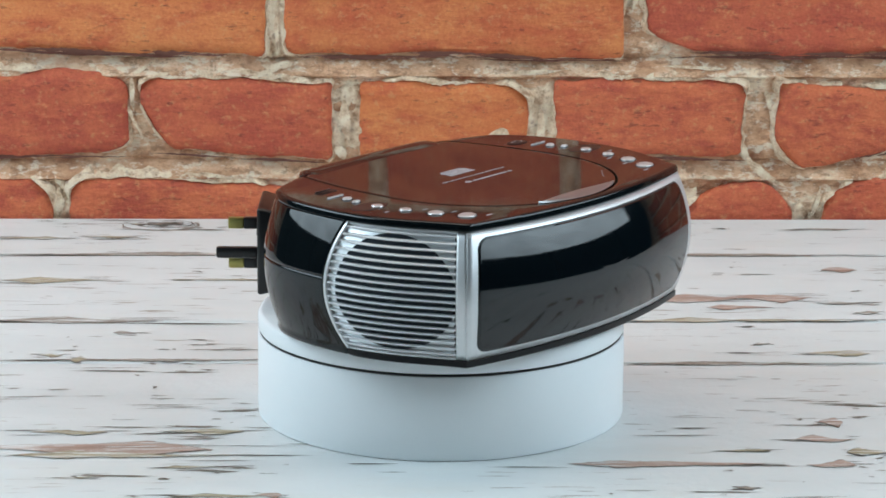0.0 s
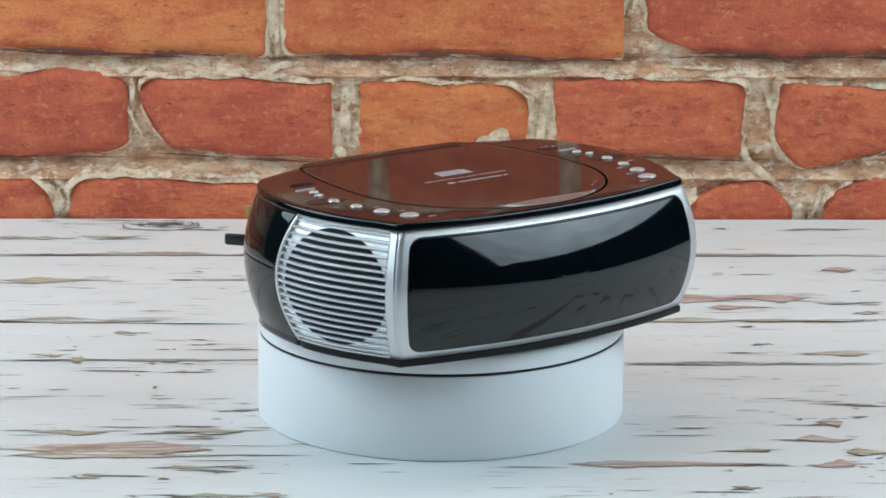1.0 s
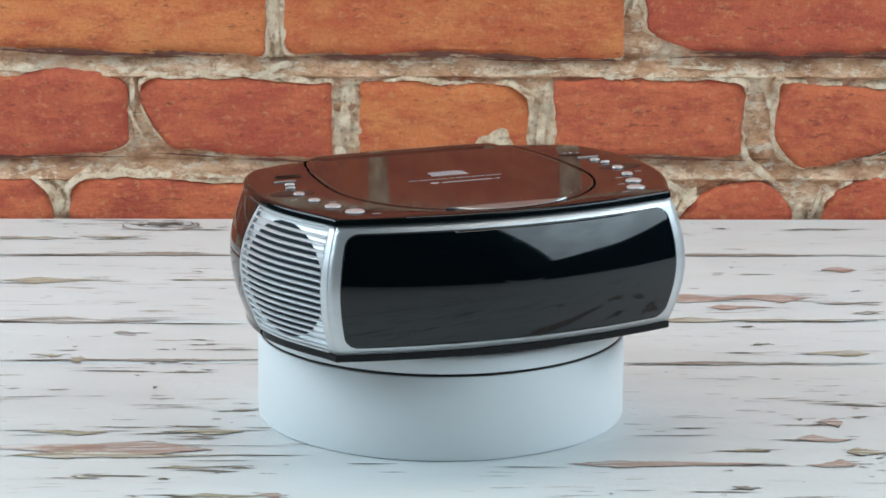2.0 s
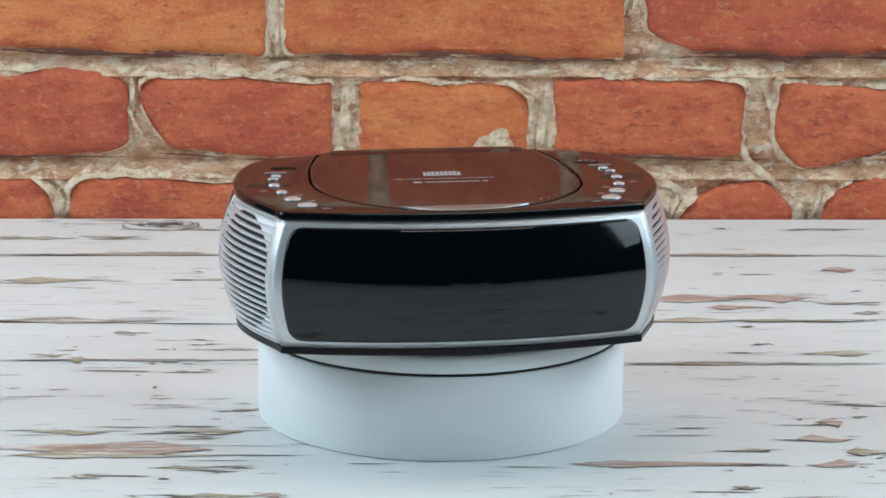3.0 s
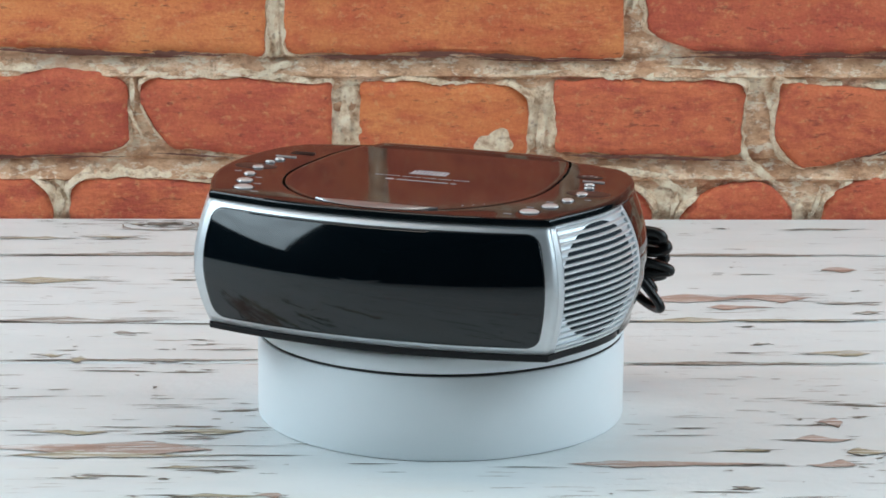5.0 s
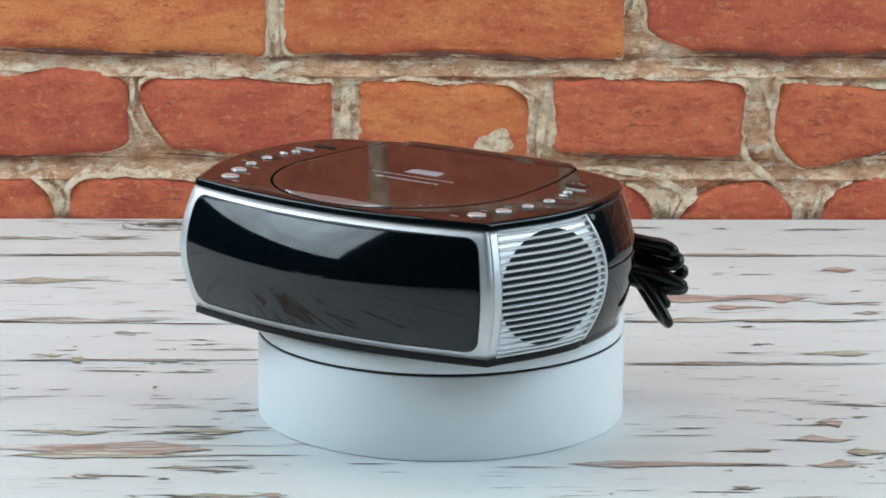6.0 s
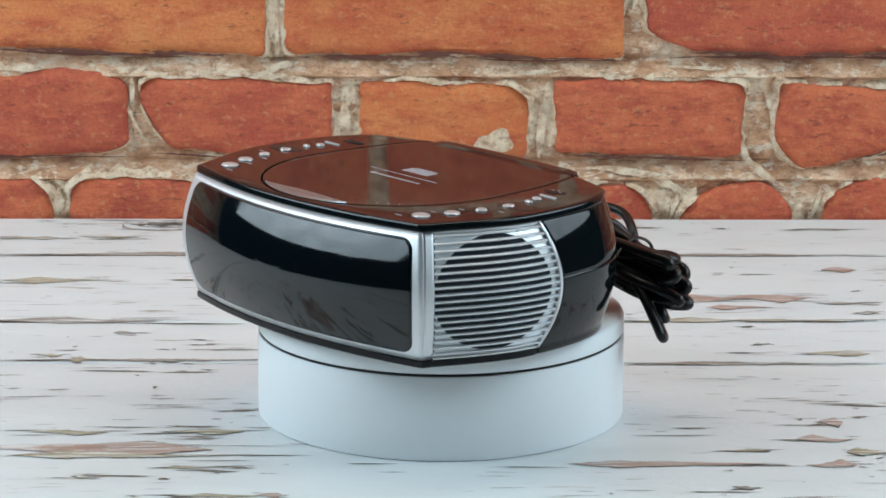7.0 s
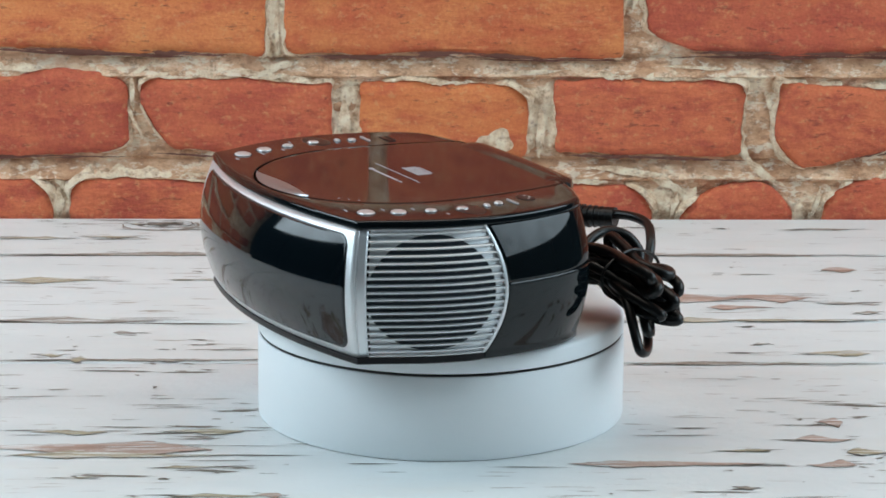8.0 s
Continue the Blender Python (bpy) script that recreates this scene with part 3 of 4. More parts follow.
def plank(y0, y1, patches, seed):
    """One board; patches of bare wood: x, y, length, width, kind."""
    n = 150
    gap = 0.0011
    bm = bmesh.new()
    cols = []
    for i in range(n + 1):
        x = -0.75 + 1.5 * i / n
        wob0 = gap + 0.0007 * noise.noise((x * 18, seed * 2.0, 0.5)) + 0.0008 * max(0, noise.noise((x * 60, seed * 2.0, 3.5)))
        wob1 = gap + 0.0007 * noise.noise((x * 18, seed * 2.0 + 2, 0.5)) + 0.0008 * max(0, noise.noise((x * 60, seed * 2.0 + 2, 3.5)))
        prof = [(y0 + wob0, -0.022), (y0 + wob0, -0.0014), (y0 + wob0 + 0.0012, 0.0), (y1 - wob1 - 0.0012, 0.0), (y1 - wob1, -0.0014), (y1 - wob1, -0.022)]
        cols.append([bm.verts.new((x, y, z)) for y, z in prof])
    for a, b in zip(cols, cols[1:]):
        for k in range(6):
            bm.faces.new((a[k], b[k], b[(k + 1) % 6], a[(k + 1) % 6]))
    bm.faces.new(cols[0])
    bm.faces.new(cols[-1][::-1])
    ob = part("plank", bm, PLANK, TABLE, "white plank with chipped paint", smooth=False)
    dirt = bmesh.new()
    line = [[dirt.verts.new((x, y1 + dy, -0.0016 + 0.0004 * noise.noise((x * 40, seed, dy * 900)))) for dy in (-0.004, 0.004)] for x in [-0.75 + 0.01 * i for i in range(151)]]
    for (a, b), (c, d) in zip(line, line[1:]):
        dirt.faces.new((a, c, d, b))
    if y1 < 0.44:
        part("joint_dirt", dirt, CRACK_AND_SHADE, ob, "dark dirt in the joint between planks")
    else:
        dirt.free()
    kinds = {"p": BARE_PINK, "o": BARE_OCHRE, "g": BARE_GREY}
    cracks = bmesh.new()
    for k, (x, y, length, width, kind) in enumerate(patches):
        s = seed * 10 + k
        if kind == "c":
            chip = part("crack", lens_bm(length, width * 0.6, s, 0.00045), CRACK_AND_SHADE, ob)
        else:
            # shadow line of the paint's far edge, painted as a dark rim
            rim = part("chip_edge", chip_bm(length * 1.01, width + 0.0012, s, 0.0002 + 0.00001 * k), CRACK_AND_SHADE, ob)
            rim.location = (x, y + 0.0006, 0)
            sheet = chip_bm(length, width, s, 0.0003, True)
            at = {v: cracks.verts.new((v.co.x + x, v.co.y + y, v.co.z)) for v in sheet.verts}
            for f in sheet.faces:
                cracks.faces.new([at[v] for v in f.verts])
            sheet.free()
            chip = part("bare_patch", chip_bm(length, width, s, 0.00046 + 0.00001 * k), kinds[kind], ob)
        chip.location = (x, y, 0)
    if y1 < -0.3:
        cracks.free()
        return
    tagged(part("hairline_cracks", cracks, CRACK_AND_SHADE, ob, "hairline cracks running on from the bare patches", smooth=False), kind="stuff")
    # fine flakes and hairline cracks, in clusters
    rng = random.Random(seed)
    bm = bmesh.new()
    for cluster in range(round((y1 - y0) / (0.0080 if y0 > 0.08 else 0.0042))):
        cx, cy = rng.uniform(-0.34, 0.34), rng.uniform(y0 + 0.008, y1 - 0.008)
        spread = rng.uniform(0.010, 0.034)
        for k in range(rng.randrange(1, 9)):
            length = rng.choice((0.003, 0.005, 0.008, 0.014, 0.024, 0.042)) * rng.uniform(0.7, 1.3)
            flake = lens_bm(length, rng.choice((0.0008, 0.0012, 0.0018, 0.0028)) * rng.uniform(0.7, 1.3), rng.random() * 90, 0.00035 + 0.00001 * k, 1.1)
            x, y = cx + rng.gauss(0, spread), min(max(cy + rng.gauss(0, 0.010), y0 + 0.003), y1 - 0.003)
            turn = rng.gauss(0, 0.035)
            at = {v: bm.verts.new((x + v.co.x - turn * v.co.y, y + v.co.y + turn * v.co.x, v.co.z)) for v in flake.verts}
            for f in flake.faces:
                bm.faces.new([at[v] for v in f.verts])
            flake.free()
    tagged(part("paint_flaking", bm, FLAKED, ob, "fine flaked cracks in the paint", smooth=False), kind="stuff")


def knot(x, y, rx, ry):
    """A dark broken ring round a knot in the wood."""
    n = 90
    bm = bmesh.new()
    inner, outer = [], []
    for k in range(n):
        a = 2 * math.pi * k / n
        r = 1 + 0.08 * noise.noise((math.cos(a) * 2, math.sin(a) * 2, 7.0))
        w = max(0.0, 0.030 + 0.09 * noise.noise((math.cos(a) * 3, math.sin(a) * 3, 2.0)) - 0.03 * math.sin(a))
        inner.append(bm.verts.new((x + rx * (r - w) * math.cos(a), y + ry * (r - w) * math.sin(a), 0.0004)))
        outer.append(bm.verts.new((x + rx * (r + w) * math.cos(a), y + ry * (r + w) * math.sin(a), 0.0004)))
    for k in range(n):
        bm.faces.new((inner[k], outer[k], outer[(k + 1) % n], inner[(k + 1) % n]))
    return bm


TABLE = tagged(new("plank_table"), "table of white-painted planks with chipped weathered paint", "table")
plank(-1.15, -1.00, [], 13)
plank(-1.00, -0.86, [], 12)
plank(-0.86, -0.72, [], 11)
plank(-0.72, -0.585, [], 10)
plank(-0.585, -0.452, [], 9)
plank(-0.452, -0.34, [], 8)
plank(-0.34, -0.2515, [], 1)
NEAR_CHIPS = [(-0.087, -0.1549, 0.014, 0.0072, "p"), (-0.113, -0.1565, 0.051, 0.0045, "o"), (-0.126, -0.1095, 0.035, 0.0048, "o"), (-0.181, -0.1264, 0.013, 0.0056, "o"), (0.203, -0.1061, 0.026, 0.0125, "p"), (0.118, -0.104, 0.103, 0.0115, "p"), (0.142, -0.1506, 0.04, 0.0036, "c"), (0.154, -0.1443, 0.012, 0.0055, "g"), (-0.036, -0.1039, 0.029, 0.0029, "c"), (-0.025, -0.1181, 0.015, 0.0028, "c"), (0.045, -0.1097, 0.044, 0.0028, "c")]
FAR_CHIPS = [(-0.187, -0.0790, 0.135, 0.0260, "p"), (-0.165, -0.0890, 0.120, 0.0120, "o"), (-0.199, -0.04842, 0.044, 0.0081, "o"), (-0.128, -0.04734, 0.048, 0.0092, "o"), (-0.131, -0.06058, 0.039, 0.003, "c"), (0.213, -0.03086, 0.014, 0.0157, "p"), (0.206, -0.06172, 0.032, 0.0122, "p"), (0.225, -0.0847, 0.022, 0.0129, "o"), (0.16, -0.0817, 0.03, 0.004, "o"), (0.127, -0.05454, 0.05, 0.0031, "c"), (0.138, -0.04126, 0.027, 0.0031, "c"), (0.199, -0.03598, 0.046, 0.0031, "c"), (-0.072, -0.06956, 0.018, 0.003, "c")]
plank(-0.2515, 0.0885, NEAR_CHIPS + FAR_CHIPS, 4)
plank(0.0885, 0.1805, [(-0.215, 0.1818, 0.103, 0.0159, "g"), (-0.151, 0.174, 0.092, 0.0053, "c"), (-0.183, 0.1533, 0.017, 0.0064, "g"), (-0.224, 0.1033, 0.015, 0.0061, "o"), (-0.178, 0.09356, 0.15, 0.0048, "g"), (-0.206, 0.09472, 0.01, 0.0109, "o"), (0.237, 0.1076, 0.038, 0.0123, "o"), (0.181, 0.1088, 0.033, 0.0037, "c"), (0.185, 0.0857, 0.15, 0.006, "g"), (0.19, 0.1682, 0.014, 0.0066, "c"), (0.195, 0.1286, 0.01, 0.005, "g")], 5)
plank(0.1805, 0.3495, [(-0.24, 0.2805, 0.067, 0.0175, "o"), (-0.202, 0.3502, 0.175, 0.0094, "g"), (-0.136, 0.2823, 0.058, 0.0044, "o"), (0.165, 0.2359, 0.057, 0.0225, "p"), (0.211, 0.2376, 0.057, 0.0198, "p"), (0.191, 0.2138, 0.04, 0.0124, "p"), (0.267, 0.3091, 0.023, 0.0136, "p"), (0.256, 0.2237, 0.032, 0.0084, "g"), (0.152, 0.1828, 0.073, 0.0107, "o"), (0.228, 0.1828, 0.093, 0.0053, "o"), (0.269, 0.2004, 0.015, 0.0082, "g"), (0.195, 0.3505, 0.109, 0.0079, "g"), (0.209, 0.3489, 0.176, 0.0063, "g")], 6)
plank(0.3495, 0.4575, [(-0.181, 0.4385, 0.026, 0.010, "g"), (-0.190, 0.4215, 0.058, 0.0030, "c"), (-0.176, 0.4475, 0.022, 0.003, "c"), (-0.199, 0.437, 0.010, 0.004, "o"), (-0.163, 0.432, 0.012, 0.003, "c"), (-0.214, 0.3999, 0.036, 0.0065, "o"), (-0.27, 0.3964, 0.046, 0.0082, "o"), (0.273, 0.4241, 0.043, 0.0051, "g"), (0.202, 0.4254, 0.014, 0.0051, "c"), (0.145, 0.4285, 0.039, 0.0051, "c")], 7)
part("knot_ring", knot(-0.183, 0.4350, 0.026, 0.016), BARE_GREY, TABLE, "dark broken ring of a knot")
for rx, ry in ((0.019, 0.0105), (0.012, 0.007), (0.006, 0.0035)):
    part("knot_ring", knot(-0.180, 0.4385, rx, ry), CRACK_AND_SHADE, TABLE)
for kx, ky, klong, kwide in ((-0.186, 0.4410, 0.016, 0.0034), (-0.176, 0.4375, 0.018, 0.0046), (-0.183, 0.4345, 0.014, 0.0030), (-0.172, 0.4420, 0.010, 0.0026)):
    speck = part("knot_crack", chip_bm(klong, kwide, kx * 900, 0.0005), CRACK_AND_SHADE, TABLE)
    speck.location = (kx, ky, 0)
TABLE.matrix_basis = pose(0, 0, 0, 0, 0, 1.15)


def trestles():
    for x in (-0.55, 0.55):
        for y in (-1.05, 0.40):
            part("leg", box(x - 0.03, x + 0.03, y - 0.03, y + 0.03, -0.75, -0.022, 0.003), PLANK, TABLE, smooth=False)
        part("bearer", box(x - 0.02, x + 0.02, -1.02, 0.37, -0.09, -0.0225, 0.003), PLANK, TABLE, smooth=False)


trestles()

# ---------------------------------------------------------------- turntable
TURN = tagged(new("turntable"), "white round display turntable on the plank table", "turntable")
TURN.matrix_basis = pose(0.0020, 0, 0.0002)
part("drum", lathe([(0.094, 0.0), (0.0992, 0.0), (0.1000, 0.0003), (0.1002, 0.0010), (0.1000, 0.0450), (0.0998, 0.0453), (0.0995, 0.0454), (0.09, 0.0454)]), WHITE, TURN)
# black ring laid over the white drum top, painting the gap's shade
part("seam", lathe([(0.05, 0.0455), (0.0992, 0.0456), (0.0992, 0.0459), (0.0950, 0.0460), (0.0950, 0.0476), (0.05, 0.0477)]), SATIN, TURN, "black ring that paints the shade in the gap under the plate")
PLATE = part("plate", lathe([(0.09, 0.0469), (0.0985, 0.0469), (0.0996, 0.0471), (0.0998, 0.0476), (0.0998, 0.0545), (0.0990, 0.0561), (0.0975, 0.0569), (0.09, 0.0569)]), WHITE, TURN, "white rotating plate")

# ---------------------------------------------------------------- clock radio
RADIO = tagged(new("clock_radio"), "gloss black and silver CD clock radio with round speaker grilles", "clock radio")
Z_BASE, Z_LOW, Z_HIGH, Z_TOP = 0.0592, 0.0632, 0.1300, 0.1342
HUB = (0.0, -0.030)
SIDE_Y = [-0.0925, -0.078, -0.066, -0.050, -0.035, -0.018, -0.003, 0.008, 0.018, 0.027, 0.035]
SIDE_X = [0.0937, 0.0992, 0.1044, 0.1095, 0.1118, 0.1120, 0.1104, 0.1078, 0.1043, 0.0997, 0.0930]
SIDE_FIT = np.polyfit(SIDE_Y, SIDE_X, 6)


def side_x(y):
    return float(np.polyval(SIDE_FIT, y))


def swell(z):
    """How far the barrel-shaped body swells at height z."""
    s = (z - 0.0966) / 0.0335
    return max(0.0, 1 - abs(s) ** 1.85)


def at_level(x, y, z, off=0.0):
    s = swell(z)
    dx, dy = x - HUB[0], y - HUB[1]
    r = math.hypot(dx, dy)
    k = 1 + off / r
    forward = 0.085 + 0.065 * max(0.0, 1 - (dx / 0.0937) ** 2)
    return (HUB[0] + dx * (1 + 0.073 * s) * k, HUB[1] + dy * (1 + (forward if dy < 0 else 0.050) * s) * k, z)


def front(u, z, off=0.0):
    """The front face, u from -1 to 1."""
    return at_level(0.0937 * u, -0.0925 - 0.0130 * (1 - u * u), z, off)


def side(y, z, off=0.0, sign=1):
    return at_level(sign * side_x(y), y, z, off)


def back_xy(x):
    return 0.035 + 0.0160 * (1 - (abs(x) / 0.093) ** 2.6)


def back(x, z, off=0.0):
    return at_level(x, back_xy(x), z, off)


def outline(scale=1.0, n_front=40, n_side=30, n_back=36):
    """The closed plan of the body, without its swelling."""
    pts = [(0.0937 * (2 * i / n_front - 1), -0.0925 - 0.0130 * (1 - (2 * i / n_front - 1) ** 2)) for i in range(n_front)]
    ys = [-0.0925 + 0.1275 * i / n_side for i in range(n_side)]
    pts += [(side_x(y), y) for y in ys]
    pts += [(0.093 - 0.186 * i / n_back, back_xy(0.093 - 0.186 * i / n_back)) for i in range(n_back)]
    pts += [(-side_x(y), y) for y in [0.035 - 0.1275 * i / n_side for i in range(n_side)]]
    return [(HUB[0] + (x - HUB[0]) * scale, HUB[1] + (y - HUB[1]) * scale) for x, y in pts]


def grille_back(z):
    """Where the speaker grille ends towards the rear."""
    return -0.0295 + 0.0085 * (1 - ((z - 0.0965) / 0.0335) ** 2)


def thick(ob, depth):
    mod = ob.modifiers.new("thickness", "SOLIDIFY")
    mod.thickness, mod.offset = depth, -1
    return ob


def flat_shaded(ob):
    mod = ob.modifiers.new("normals", "WEIGHTED_NORMAL")
    mod.keep_sharp = True
    return ob


def base_plate(levels):
    """The base: a lip under the front and the grilles, drawn in under the rear shell."""
    def drawn_in(x, y):
        return 1 - 0.022 * min(1.0, max(0.0, (y + 0.034) / 0.008))
    loops = []
    for s, z in levels:
        loops.append([(HUB[0] + (x - HUB[0]) * drawn_in(x, y), HUB[1] + (y - HUB[1]) * drawn_in(x, y), z) for x, y in outline(s)])
    part("base", rings(loops), BASE, RADIO, "satin black base")


def core():
    loops = []
    for i in range(13):
        z = Z_LOW - 0.001 + (Z_HIGH - Z_LOW + 0.002) * i / 12
        loops.append([at_level(x, y, z) for x, y in outline(0.955)])
    part("inner_case", rings(loops), SATIN, RADIO)


def rear_shell(z0, z1, name, off=0.0):
    def fn(u, v):
        z = z0 + (z1 - z0) * v
        g = grille_back(min(max(z, Z_LOW), Z_HIGH)) + 0.0004
        if u < 0.3:
            return side(g + (0.035 - g) * u / 0.3, z, off)
        if u <= 0.7:
            return back(0.093 - 0.186 * (u - 0.3) / 0.4, z, off)
        return side(0.035 + (g - 0.035) * (u - 0.7) / 0.3, z, off, -1)
    thick(part(name, grid(fn, 110, 26), PIANO, RADIO, "gloss black rear shell"), 0.0015)


def rounded(n, hw, hh, r):
    """A rounded rectangle about the origin, as n points a corner."""
    pts = []
    for cx, cy, a0 in ((hw - r, hh - r, 0), (-hw + r, hh - r, 90), (-hw + r, -hh + r, 180), (hw - r, -hh + r, 270)):
        for i in range(n + 1):
            a = radians(a0 + 90 * i / n)
            pts.append((cx + r * math.cos(a), cy + r * math.sin(a)))
    return pts


def dense(pts, step):
    out = []
    for (x0, y0), (x1, y1) in zip(pts, pts[1:] + pts[:1]):
        m = max(1, math.ceil(math.hypot(x1 - x0, y1 - y0) / step))
        out += [(x0 + (x1 - x0) * i / m, y0 + (y1 - y0) * i / m) for i in range(m)]
    return out


def front_panel(name, hw, hh, r, offs, material, label):
    """A rounded panel that follows the curved front; offs: lowest and highest offset."""
    zc = 0.0967
    ring = dense(rounded(6, hw, hh, r), 0.003)

    def lay(shrink, off):
        return [front(x * shrink[0] / 0.0937, zc + z * shrink[1], off) for x, z in ring]
    steps = [((1, 1), offs[0]), ((1, 1), offs[1] - 0.0004), ((1 - 0.0006 / hw, 1 - 0.0006 / hh), offs[1])]
    steps += [((s, s), offs[1]) for s in (0.985, 0.94, 0.86, 0.75, 0.62, 0.48, 0.33, 0.18, 0.06)]
    part(name, rings([lay(s, o) for s, o in steps]), material, RADIO, label)


def fascia():
    def fn(u, v):
        return front(2 * u - 1, Z_LOW + (Z_HIGH - Z_LOW) * v)
    thick(part("fascia", grid(fn, 60, 18), SILVER, RADIO, "brushed silver front frame"), 0.002)
    front_panel("display_gasket", 0.0882, 0.0301, 0.0060, (-0.0005, 0.0003), SATIN, "black seam round the display")
    front_panel("display_lens", 0.0873, 0.0292, 0.0054, (-0.0005, 0.0007), LENS, "gloss black tinted display window")


def bar(points, up, out, w, d):
    """A square bar along points; up and out are unit ways, w high and d deep."""
    loops = []
    for p in points:
        p = Vector(p)
        o = Vector((p.x - HUB[0], p.y - HUB[1], 0)).normalized()
        loops.append([p + up * w / 2 * 0.3, p + up * w / 2 - o * 0.0006, p + up * w / 2 - o * d, p - up * w / 2 - o * d, p - up * w / 2 - o * 0.0004, p - up * w / 2 * 0.7])
    return rings(loops)


def grille(sign):
    g = part("speaker_grille", grid(lambda u, v: side(-0.0862 + u * (grille_back(Z_LOW + v * 0.0668) + 0.0862), Z_LOW + v * 0.0668, -0.0019, sign), 24, 16), GRILLE, RADIO,
             "silver ribbed round speaker grille")
    # corner strip in front of the ribs
    thick(part("corner_strip", grid(lambda u, v: side(-0.0919 + u * 0.0049, Z_LOW + v * 0.0668, -0.0003, sign), 4, 18), SILVER, g), 0.002)
    up = Vector((0, 0, 1))
    for i in range(18):
        z = Z_LOW + 0.0030 + i * 0.00360
        y0, y1 = -0.0869, grille_back(z) - 0.0012
        part("rib", bar([side(y0 + (y1 - y0) * k / 14, z, 0.0, sign) for k in range(15)], up, None, 0.0013, 0.0024), GRILLE, g)
    for z in (Z_LOW + 0.0006, Z_HIGH - 0.0006):
        y0, y1 = -0.0869, grille_back(z) - 0.0005
        part("rim", bar([side(y0 + (y1 - y0) * k / 14, z, 0.0, sign) for k in range(15)], up, None, 0.0012, 0.003), SILVER, g)

    def hoop(u, v):
        z = Z_LOW + v * 0.0668
        return side(grille_back(z) - 0.0016 + 0.0016 * u, z, 0.0003, sign)
    thick(part("rim", grid(hoop, 3, 24), GRILLE, g), 0.0025)

    def cone(r, a, off):
        return side(-0.0570 + r * math.cos(a), 0.0965 + r * math.sin(a), off, sign)
    n = 64
    loops = [[cone(0.0302 * s, 2 * math.pi * i / n, off) for i in range(n)] for s, off in ((1.0, -0.0021), (1.0, -0.0016), (0.96, -0.0015), (0.7, -0.0015), (0.35, -0.0015), (0.05, -0.0015))]
    part("speaker_cloth", rings(loops), DARK, g, "dark round speaker opening")


def lid_radius(a):
    """The plan of the disc lid round the hub, by angle."""
    d = math.degrees(a) % 360
    if d >= 180:
        return 0.0716
    d = min(d, 180 - d)
    return float(np.interp(d, (0, 10, 20, 29, 40, 52, 58, 90), (0.0716, 0.0724, 0.0748, 0.0788, 0.0858, 0.0965, 0.12, 0.12)))


def plan_radius(a, scale):
    """How far the body's plan lies from the hub at an angle."""
    pts = PLAN
    d = Vector((math.cos(a), math.sin(a)))
    best = None
    for (x0, y0), (x1, y1) in zip(pts, pts[1:] + pts[:1]):
        ax, ay, bx, by = x0 - HUB[0], y0 - HUB[1], x1 - HUB[0], y1 - HUB[1]
        ca, cb = d.x * ay - d.y * ax, d.x * by - d.y * bx
        if ca <= 0 < cb or cb <= 0 < ca:
            t = ca / (ca - cb)
            r = (ax + (bx - ax) * t) * d.x + (ay + (by - ay) * t) * d.y
            if r > 0:
                best = r
    return best * scale


PLAN = outline()


